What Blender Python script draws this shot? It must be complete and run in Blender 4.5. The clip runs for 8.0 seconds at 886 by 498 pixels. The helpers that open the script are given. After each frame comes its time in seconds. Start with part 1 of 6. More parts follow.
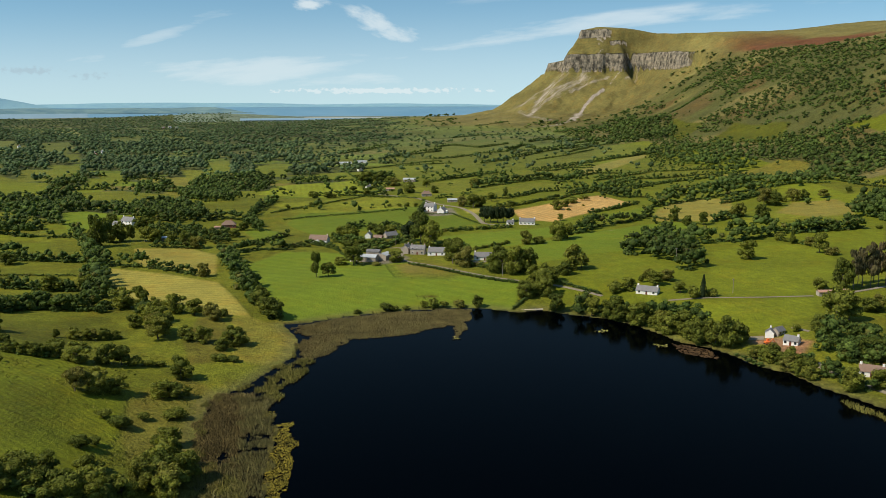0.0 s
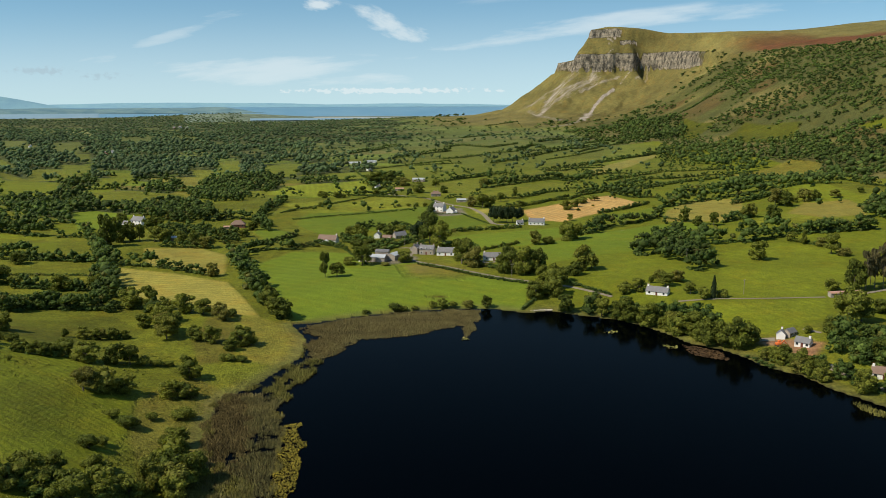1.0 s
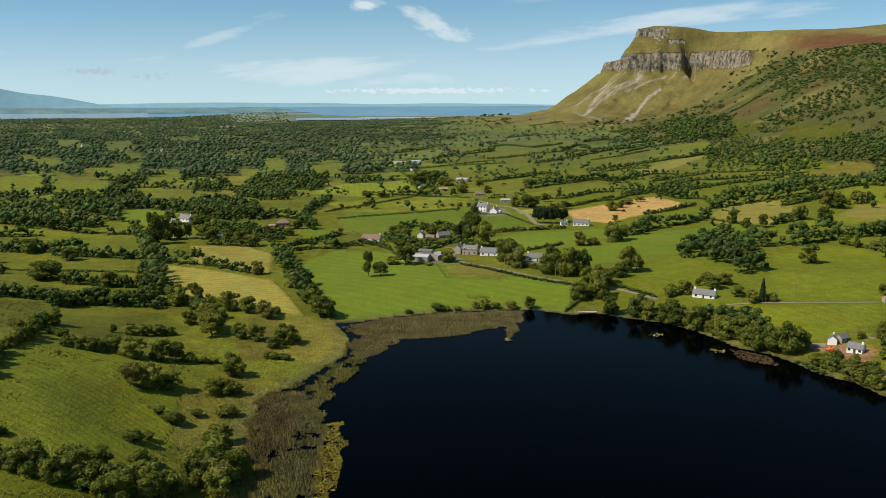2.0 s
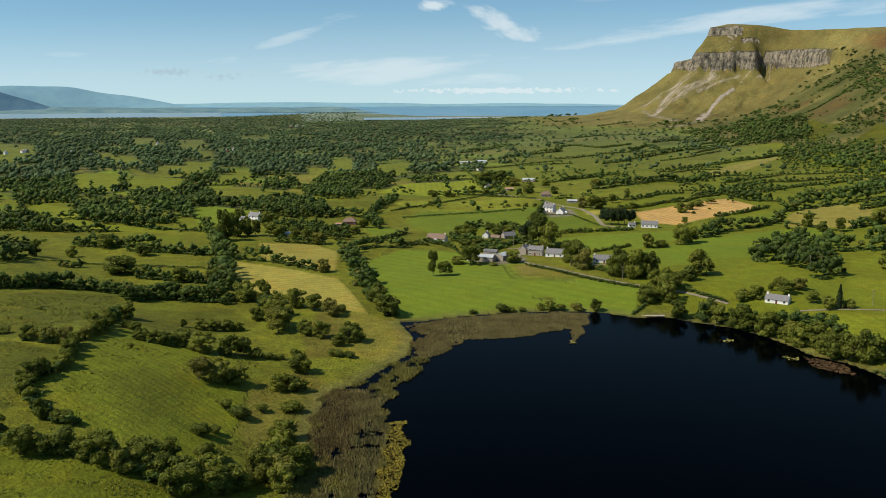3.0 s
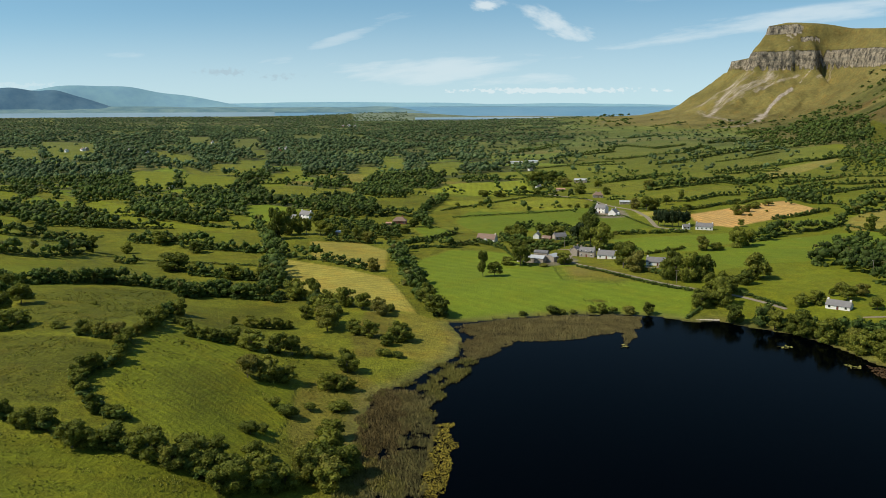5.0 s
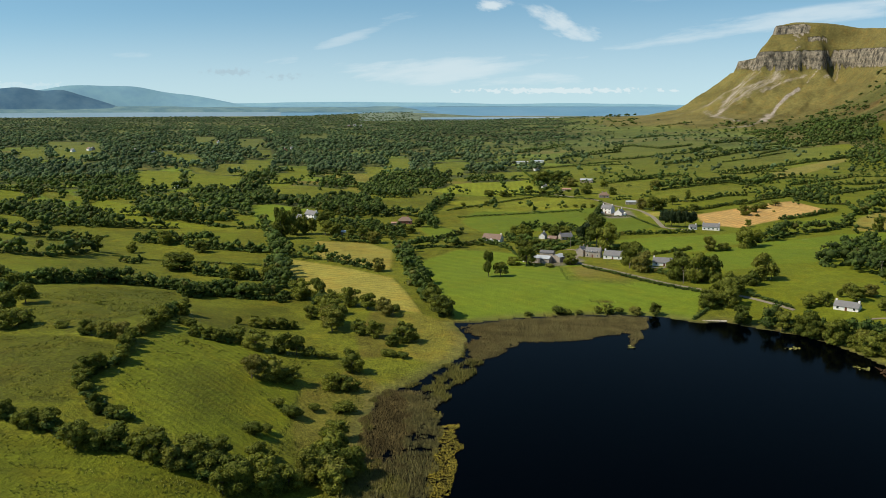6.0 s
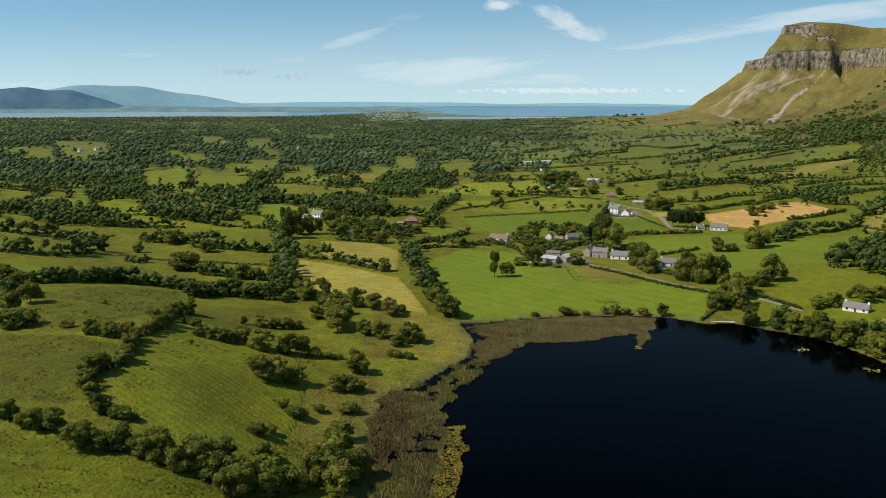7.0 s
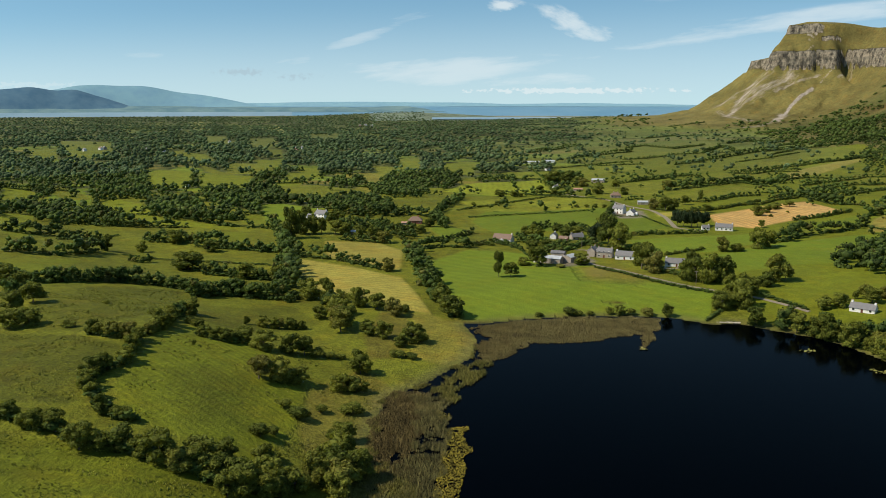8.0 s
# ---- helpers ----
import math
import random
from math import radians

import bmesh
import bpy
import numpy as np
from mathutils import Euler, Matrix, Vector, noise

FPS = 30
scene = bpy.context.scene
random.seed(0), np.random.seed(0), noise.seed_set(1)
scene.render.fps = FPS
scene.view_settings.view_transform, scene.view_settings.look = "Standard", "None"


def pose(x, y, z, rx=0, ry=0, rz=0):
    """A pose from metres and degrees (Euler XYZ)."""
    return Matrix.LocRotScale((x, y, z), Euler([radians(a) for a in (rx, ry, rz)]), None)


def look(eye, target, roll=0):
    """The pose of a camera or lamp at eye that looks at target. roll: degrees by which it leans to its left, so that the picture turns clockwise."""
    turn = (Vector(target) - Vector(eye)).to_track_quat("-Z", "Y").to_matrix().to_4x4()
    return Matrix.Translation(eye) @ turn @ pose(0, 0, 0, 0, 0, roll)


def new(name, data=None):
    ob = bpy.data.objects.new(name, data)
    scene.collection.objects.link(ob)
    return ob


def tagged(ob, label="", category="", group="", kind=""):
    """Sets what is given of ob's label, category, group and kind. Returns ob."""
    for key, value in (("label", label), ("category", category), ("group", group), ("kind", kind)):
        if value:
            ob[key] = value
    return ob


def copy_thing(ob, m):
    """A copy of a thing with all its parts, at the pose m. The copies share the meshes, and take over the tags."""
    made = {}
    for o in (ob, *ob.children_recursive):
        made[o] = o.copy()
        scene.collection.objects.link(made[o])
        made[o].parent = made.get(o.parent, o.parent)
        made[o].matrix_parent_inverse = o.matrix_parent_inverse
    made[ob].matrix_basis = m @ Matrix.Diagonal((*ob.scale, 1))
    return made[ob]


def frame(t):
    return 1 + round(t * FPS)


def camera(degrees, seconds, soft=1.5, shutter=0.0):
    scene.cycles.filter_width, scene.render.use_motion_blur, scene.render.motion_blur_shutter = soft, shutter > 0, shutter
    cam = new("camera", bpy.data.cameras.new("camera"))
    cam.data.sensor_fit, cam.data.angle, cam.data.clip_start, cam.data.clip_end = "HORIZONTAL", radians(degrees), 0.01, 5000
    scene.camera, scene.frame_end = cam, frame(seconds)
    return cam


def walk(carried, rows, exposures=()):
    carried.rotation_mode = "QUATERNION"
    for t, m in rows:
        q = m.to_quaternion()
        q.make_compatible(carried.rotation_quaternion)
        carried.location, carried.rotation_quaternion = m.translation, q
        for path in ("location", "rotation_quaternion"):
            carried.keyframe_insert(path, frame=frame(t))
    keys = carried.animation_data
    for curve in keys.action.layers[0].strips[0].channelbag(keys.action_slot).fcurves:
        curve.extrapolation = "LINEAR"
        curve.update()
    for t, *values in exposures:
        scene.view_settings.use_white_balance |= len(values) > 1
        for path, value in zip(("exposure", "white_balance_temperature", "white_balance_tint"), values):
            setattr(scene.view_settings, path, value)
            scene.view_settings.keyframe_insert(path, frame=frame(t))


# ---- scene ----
# camera: a drone over the lake that drifts ahead and pans to the left
cam = camera(54.0, 8.0, soft=0.85)
ROWS = [  # seconds, x, y, z, yaw, pitch, roll
    (0, 0.00, 0.00, 107.95, -0.000, -9.754, 0.105),
    (0.5, 0.18, 0.68, 107.88, 0.186, -9.754, 0.114),
    (1, 0.26, 1.39, 107.81, 0.631, -9.753, 0.118),
    (2.5, 0.11, 3.74, 107.53, 5.679, -9.752, 0.100),
    (3, -0.03, 4.58, 107.42, 7.868, -9.751, 0.088),
    (3.5, -0.18, 5.45, 107.30, 9.368, -9.751, 0.073),
    (4, -0.35, 6.34, 107.17, 10.301, -9.751, 0.057),
    (4.5, -0.52, 7.25, 107.04, 10.870, -9.750, 0.041),
    (6, -0.97, 10.07, 106.58, 11.586, -9.749, -0.003),
    (6.5, -1.08, 11.04, 106.41, 11.801, -9.748, -0.013),
    (7, -1.16, 12.02, 106.23, 12.024, -9.748, -0.019),
    (7.5, -1.21, 13.00, 106.04, 12.158, -9.748, -0.021),
    (8, -1.23, 13.99, 105.85, 12.320, -9.747, -0.018),
]
walk(cam, [(t, pose(x, y, z, 90 + pitch, roll, yaw)) for t, x, y, z, yaw, pitch, roll in ROWS])

# ---- daylight ----
SUN_AZ, SUN_EL = radians(246), radians(47)
world = bpy.data.worlds.new("sky")
scene.world = world
world.use_nodes = True
wt = world.node_tree
wt.nodes.clear()


def wnode(kind, **values):
    n = wt.nodes.new(kind)
    for key, value in values.items():
        n.inputs[key].default_value = value
    return n


sky = wt.nodes.new("ShaderNodeTexSky")
sky.sky_type, sky.sun_disc = "NISHITA", False
sky.sun_elevation, sky.sun_rotation = SUN_EL, SUN_AZ
sky.altitude, sky.air_density, sky.dust_density, sky.ozone_density = 150, 1.0, 0.3, 1.0
coord = wt.nodes.new("ShaderNodeTexCoord")
lift = wt.nodes.new("ShaderNodeVectorMath")  # keeps the view clear of the murky last degrees
lift.operation = "MAXIMUM"
lift.inputs[1].default_value = (-1, -1, 0.0)
raise_up = wt.nodes.new("ShaderNodeVectorMath")
raise_up.inputs[1].default_value = (0, 0, 0.10)
wt.links.new(coord.outputs["Generated"], lift.inputs[0])
wt.links.new(lift.outputs[0], raise_up.inputs[0])
wt.links.new(raise_up.outputs[0], sky.inputs["Vector"])


def wmath(op, a, b=0.0):
    n = wt.nodes.new("ShaderNodeMath")
    n.operation = op
    for sock, v in zip(n.inputs, (a, b)):
        if isinstance(v, bpy.types.NodeSocket):
            wt.links.new(v, sock)
        else:
            sock.default_value = v
    return n.outputs[0]


def wrange(value, a, b, c, d):
    n = wt.nodes.new("ShaderNodeMapRange")
    n.interpolation_type = "SMOOTHSTEP"
    wt.links.new(value, n.inputs[0])
    for i, v in enumerate((a, b, c, d), 1):
        n.inputs[i].default_value = v
    return n.outputs[0]


axes = wt.nodes.new("ShaderNodeSeparateXYZ")
wt.links.new(coord.outputs["Generated"], axes.inputs[0])
ahead = wmath("MAXIMUM", wmath("ABSOLUTE", axes.outputs[1]), 0.02)
CLOUD_U, CLOUD_V = wmath("DIVIDE", axes.outputs[0], ahead), wmath("DIVIDE", axes.outputs[2], ahead)


def cloud_noise(across, up, skew, seed, detail=6, rough=0.6):
    """Noise over the sky, drawn out sideways, 0 to 1."""
    v = wt.nodes.new("ShaderNodeCombineXYZ")
    wt.links.new(wmath("MULTIPLY", CLOUD_U, across), v.inputs[0])
    wt.links.new(wmath("MULTIPLY", wmath("ADD", CLOUD_V, wmath("MULTIPLY", CLOUD_U, skew)), up), v.inputs[1])
    v.inputs[2].default_value = seed
    n = wnode("ShaderNodeTexNoise", Scale=1.0, Detail=detail, Roughness=rough)
    wt.links.new(v.outputs[0], n.inputs["Vector"])
    return n.outputs["Fac"]


def bank(u, v, wide, tall, skew=0.0):
    """A soft patch of sky about the direction (u, v), where a cloud stands."""
    du = wmath("DIVIDE", wmath("SUBTRACT", CLOUD_U, u), wide)
    dv = wmath("DIVIDE", wmath("SUBTRACT", wmath("SUBTRACT", CLOUD_V, v), wmath("MULTIPLY", wmath("SUBTRACT", CLOUD_U, u), skew)), tall)
    r2 = wmath("ADD", wmath("MULTIPLY", du, du), wmath("MULTIPLY", dv, dv))
    return wmath("EXPONENT", wmath("MULTIPLY", r2, -1.0))


def banked(grain, patch, weight, low, high, thick):
    """A cloud where the grain thickens within its patch of sky."""
    body = wrange(wmath("ADD", grain, wmath("MULTIPLY", patch, weight)), low, high, 0, 1)
    return wmath("MULTIPLY", wmath("MULTIPLY", body, wrange(patch, 0.03, 0.4, 0, 1)), thick)


wisps = cloud_noise(7, 42, -0.10, 2.0)
fluff = cloud_noise(26, 60, 0.25, 5.0)
small = cloud_noise(120, 170, 0.0, 9.0, 4, 0.55)
layers = [
    banked(fluff, bank(-0.076, 0.084, 0.034, 0.013, -0.38), 0.44, 0.60, 1.02, 0.66),
    banked(fluff, bank(-0.056, 0.074, 0.032, 0.012, -0.10), 0.40, 0.60, 0.98, 0.60),
    banked(fluff, bank(-0.148, 0.104, 0.019, 0.008), 0.50, 0.62, 0.95, 0.72),
    banked(wisps, bank(-0.19, 0.032, 0.17, 0.022), 0.36, 0.46, 0.94, 0.62),
    banked(wisps, bank(-0.02, 0.024, 0.16, 0.016), 0.30, 0.52, 0.98, 0.34),
    banked(wisps, bank(0.14, 0.079, 0.17, 0.010, 0.125), 0.30, 0.48, 0.84, 0.56),
    banked(wisps, bank(0.32, 0.098, 0.10, 0.009, 0.05), 0.26, 0.52, 0.86, 0.45),
    banked(small, bank(-0.075, 0.0100, 0.13, 0.0040), 0.36, 0.58, 0.80, 0.75),
    banked(small, bank(-0.76, 0.018, 0.10, 0.006), 0.34, 0.58, 0.82, 0.5),
    banked(small, bank(-0.30, 0.018, 0.12, 0.010), 0.24, 0.58, 0.84, 0.34),
    banked(wisps, bank(-0.33, 0.068, 0.10, 0.009, 0.30), 0.26, 0.54, 0.86, 0.42),
    banked(wisps, bank(-0.60, 0.054, 0.05, 0.006), 0.30, 0.54, 0.86, 0.36),
    wmath("MULTIPLY", wrange(wisps, 0.56, 0.88, 0, 1), 0.25),
]
total = layers[0]
for layer in layers[1:]:
    total = wmath("MAXIMUM", total, layer)
veil = wmath("MAXIMUM", wrange(CLOUD_V, 0.0, 0.12, 0.38, 0.0), total)
blend = wt.nodes.new("ShaderNodeMix")
blend.data_type = "RGBA"
wt.links.new(veil, blend.inputs[0])
tinted = wt.nodes.new("ShaderNodeMix")  # clear, slightly cyan northern air
tinted.data_type, tinted.blend_type = "RGBA", "MULTIPLY"
tinted.inputs[0].default_value = 1.0
tinted.inputs[7].default_value = (0.77, 1.0, 0.985, 1)
wt.links.new(sky.outputs[0], tinted.inputs[6])
wt.links.new(tinted.outputs[2], blend.inputs[6])
greys = wmath("MAXIMUM", banked(small, bank(-0.467, 0.033, 0.035, 0.0045), 0.34, 0.60, 0.84, 0.55), banked(small, bank(-0.394, 0.027, 0.03, 0.0040), 0.30, 0.60, 0.84, 0.5))
blend.inputs[7].default_value = (6.6, 7.2, 7.3, 1)
shade = wt.nodes.new("ShaderNodeMix")  # small clouds seen from their shaded side
shade.data_type = "RGBA"
wt.links.new(greys, shade.inputs[0])
wt.links.new(blend.outputs[2], shade.inputs[6])
shade.inputs[7].default_value = (3.3, 4.3, 4.9, 1)
back = wt.nodes.new("ShaderNodeBackground")
back.inputs["Strength"].default_value = 0.112
out = wt.nodes.new("ShaderNodeOutputWorld")
wt.links.new(shade.outputs[2], back.inputs["Color"])
wt.links.new(back.outputs[0], out.inputs["Surface"])

sun_data = bpy.data.lights.new("sun", "SUN")
sun_data.energy, sun_data.angle, sun_data.color = 4.5, radians(0.5), (1.0, 0.90, 0.72)
sun = new("sun", sun_data)
sun.matrix_world = look((math.sin(SUN_AZ) * math.cos(SUN_EL), math.cos(SUN_AZ) * math.cos(SUN_EL), math.sin(SUN_EL)), (0, 0, 0))
scene.view_settings.exposure = 0.12

# ---- the lie of the land ----
SHORE = [(-78, 411), (-67, 386), (-64, 359), (-70, 339), (-75, 322), (-81, 310), (-85, 301), (-81, 275), (-76, 256), (-70, 236), (-68, 225), (-64, 200),
         (-70, 120), (-95, 0), (-160, -300), (-220, -900), (900, -900), (640, -300), (400, 0), (260, 180), (190, 262), (156, 293), (149, 307), (143, 317),
         (139, 333), (129, 343), (124, 358), (119, 368), (106, 380), (102, 392), (92, 410), (83, 421), (62, 432), (50, 441), (39, 435), (20, 445), (-1, 444),
         (-27, 437), (-47, 428), (-70, 413)]
RIM = [(1500, 4800), (720, 3330), (357, 3186), (416, 3080), (388, 2880), (640, 2835), (770, 2500), (785, 1500), (850, 300), (900, -900)]


def polyline_distance(x, y, pts, closed=False):
    """Distance from each place to a line of points, and on which side it lies (+1: left of the line's way)."""
    best, side = np.full(np.shape(x), 1e18), np.ones(np.shape(x))
    pairs = list(zip(pts, pts[1:] + pts[:1] if closed else pts[1:]))
    for (ax, ay), (bx, by) in pairs:
        dx, dy = bx - ax, by - ay
        k = np.clip(((x - ax) * dx + (y - ay) * dy) / (dx * dx + dy * dy), 0, 1)
        d = (x - ax - k * dx) ** 2 + (y - ay - k * dy) ** 2
        near = d < best
        best = np.where(near, d, best)
        side = np.where(near, np.sign(dx * (y - ay) - dy * (x - ax)), side)
    return np.sqrt(best), side


def inside(x, y, pts):
    hit = np.zeros(np.shape(x), bool)
    for (ax, ay), (bx, by) in zip(pts, pts[1:] + pts[:1]):
        if ay != by:
            hit ^= ((ay > y) != (by > y)) & (x < (bx - ax) * (y - ay) / (by - ay) + ax)
    return hit


def ease(v, a, b):
    k = np.clip((v - a) / (b - a), 0, 1)
    return k * k * (3 - 2 * k)


def wobble(x, y, size, seed=0):
    """Smooth value noise from -1 to 1 with lumps of that size."""
    u, v = x / size + seed * 17.3, y / size - seed * 9.1
    iu, iv = np.floor(u), np.floor(v)
    fu, fv = u - iu, v - iv
    fu, fv = fu * fu * (3 - 2 * fu), fv * fv * (3 - 2 * fv)

    def cell(a, b):
        return np.modf(np.abs(np.sin(a * 127.1 + b * 311.7 + seed * 74.7) * 43758.5453))[0] * 2 - 1

    return (cell(iu, iv) * (1 - fu) + cell(iu + 1, iv) * fu) * (1 - fv) + (cell(iu, iv + 1) * (1 - fu) + cell(iu + 1, iv + 1) * fu) * fv


def rim_offset(x, y):
    """Metres outside the mountain's rim (inside: minus), with buttresses and a gully."""
    d, _ = polyline_distance(x, y, RIM)
    s = np.where(inside(x, y, RIM + [(6000, -900), (6000, 4800)]), -d, d)
    prow = ease(y, 2300, 2700)
    s = s + prow * (7 * wobble(x, y, 48, 3) + 6 * wobble(x, y, 19, 4)) * (1 - 0.75 * ease(-s, 8, 36)) + (1 - prow) * 25 * wobble(x, y, 160, 5)
    return s + prow * 46 * np.exp(-((x - 611 - 0.2 * (2850 - y)) / 17) ** 2) * ease(-s, -70, 5) * (1 - ease(-s, 24, 60)), prow


def height(x, y):
    x, y = np.asarray(x, float), np.asarray(y, float)
    far = np.hypot(x, y)
    shore, _ = polyline_distance(x, y, SHORE, True)
    wet = inside(x, y, SHORE)
    # valley floor, rolling, and lifting slowly in the distance
    z = 3.0 + (2.2 * wobble(x, y, 170, 1) + 1.0 * wobble(x, y, 60, 2)) * (1 - ease(far, 3000, 3400)) + np.interp(far, [0, 1200, 2500, 4400], [0, 0, 17, 26])
    z += ease(far, 500, 1500) * (1 - ease(far, 3000, 3400)) * 5 * wobble(x, y, 420, 6)
    # the hill on the near shore
    v = y + 0.9 * (x + 209)
    z += 18 * ease(-v, -450, -290) * ease(-x, 45, 185) * (1 - 0.5 * ease(-x, 350, 800))
    # low headland by the bay
    z += 21 * np.exp(-(((x + 1010) / 330) ** 2 + ((y - 3930) / 170) ** 2))
    # mountain
    s, prow = rim_offset(x, y)
    side_out = np.interp(s, [0, 110, 210, 290, 370, 480, 650, 900], [203, 140, 80, 40, 20, 10, 4, 0])
    prow_out = np.interp(s, [0, 60, 130, 180, 300, 600, 1000], [176, 126, 74, 47, 26, 13, 0])
    side_in = np.interp(-s, [0, 60, 200, 400, 800, 1500], [205, 219, 240, 276, 312, 338])
    prow_in = np.interp(-s, [0, 3, 8, 30, 52, 57, 110, 250, 400, 560, 1500], [176, 200, 224, 254, 290, 313, 322, 318, 338, 366, 372])
    prow_in = np.minimum(prow_in, 224) + np.maximum(prow_in - 224, 0) * (1 - 0.36 * ease(x, 540, 800)) * (1 - 0.85 * ease(y - 0.6 * (x - 470), 3070, 3150))
    prow_in = prow_in - 12 * ease(prow_in, 176, 215) * ease(y - 0.6 * (x - 470), 3070, 3130)
    up = np.where(s > 0, prow_out * prow + side_out * (1 - prow), prow_in * prow + side_in * (1 - prow))
    up += ease(up, 30, 90) * (3.0 * wobble(x, y, 60, 8) + 1.4 * wobble(x, y, 22, 9)) * (1 - 0.6 * prow)
    up += prow * ease(s, 10, 60) * (1 - ease(s, 200, 320)) * (2.2 * wobble(x + 0.7 * s, s * 0.15, 16, 14) + 1.2 * wobble(x + 0.7 * s, s * 0.2, 6, 15))
    z = z + up
    ramp = ease(shore, 0, 55)
    return np.where(wet, -np.minimum(2.5, 0.12 * shore + 0.05), 0.25 + np.minimum(shore, 8) * 0.08 + (z - 0.6) * ramp)


# ---- materials ----
def material(name):
    m = bpy.data.materials.new(name)
    m.use_nodes = True
    nt = m.node_tree
    return m, nt, nt.nodes["Principled BSDF"]


def link(nt, a, b):
    nt.links.new(a, b)


def add(nt, kind, **values):
    n = nt.nodes.new(kind)
    for key, value in values.items():
        n.inputs[key.replace("_", " ")].default_value = value
    return n


def noise_tex(nt, scale, detail=4, rough=0.6, where=None):
    n = add(nt, "ShaderNodeTexNoise", Scale=scale, Detail=detail, Roughness=rough)
    if where is not None:
        link(nt, where, n.inputs["Vector"])
    return n.outputs["Fac"]


def remap(nt, value, a, b, c, d):
    n = nt.nodes.new("ShaderNodeMapRange")
    link(nt, value, n.inputs[0])
    for i, v in enumerate((a, b, c, d), 1):
        n.inputs[i].default_value = v
    return n.outputs[0]


def mix(nt, fac, a, b, mode="MIX"):
    n = nt.nodes.new("ShaderNodeMix")
    n.data_type, n.blend_type = "RGBA", mode
    for sock, v in ((n.inputs[0], fac), (n.inputs[6], a), (n.inputs[7], b)):
        if isinstance(v, bpy.types.NodeSocket):
            link(nt, v, sock)
        else:
            sock.default_value = v if not isinstance(v, tuple) else (*v, 1)
    return n.outputs[2]


def maths(nt, op, a, b=0.0):
    n = nt.nodes.new("ShaderNodeMath")
    n.operation = op
    for sock, v in zip(n.inputs, (a, b)):
        if isinstance(v, bpy.types.NodeSocket):
            link(nt, v, sock)
        else:
            sock.default_value = v
    return n.outputs[0]


def grey(nt, value):
    n = nt.nodes.new("ShaderNodeCombineColor")
    for i in range(3):
        link(nt, value, n.inputs[i])
    return n.outputs[0]


def place(nt):
    return nt.nodes.new("ShaderNodeNewGeometry").outputs["Position"]


def bump(nt, bsdf, value, strength, distance):
    n = add(nt, "ShaderNodeBump", Strength=strength, Distance=distance)
    link(nt, value, n.inputs["Height"])
    link(nt, n.outputs[0], bsdf.inputs["Normal"])


def attribute(nt, name):
    n = nt.nodes.new("ShaderNodeAttribute")
    n.attribute_name = name
    return n


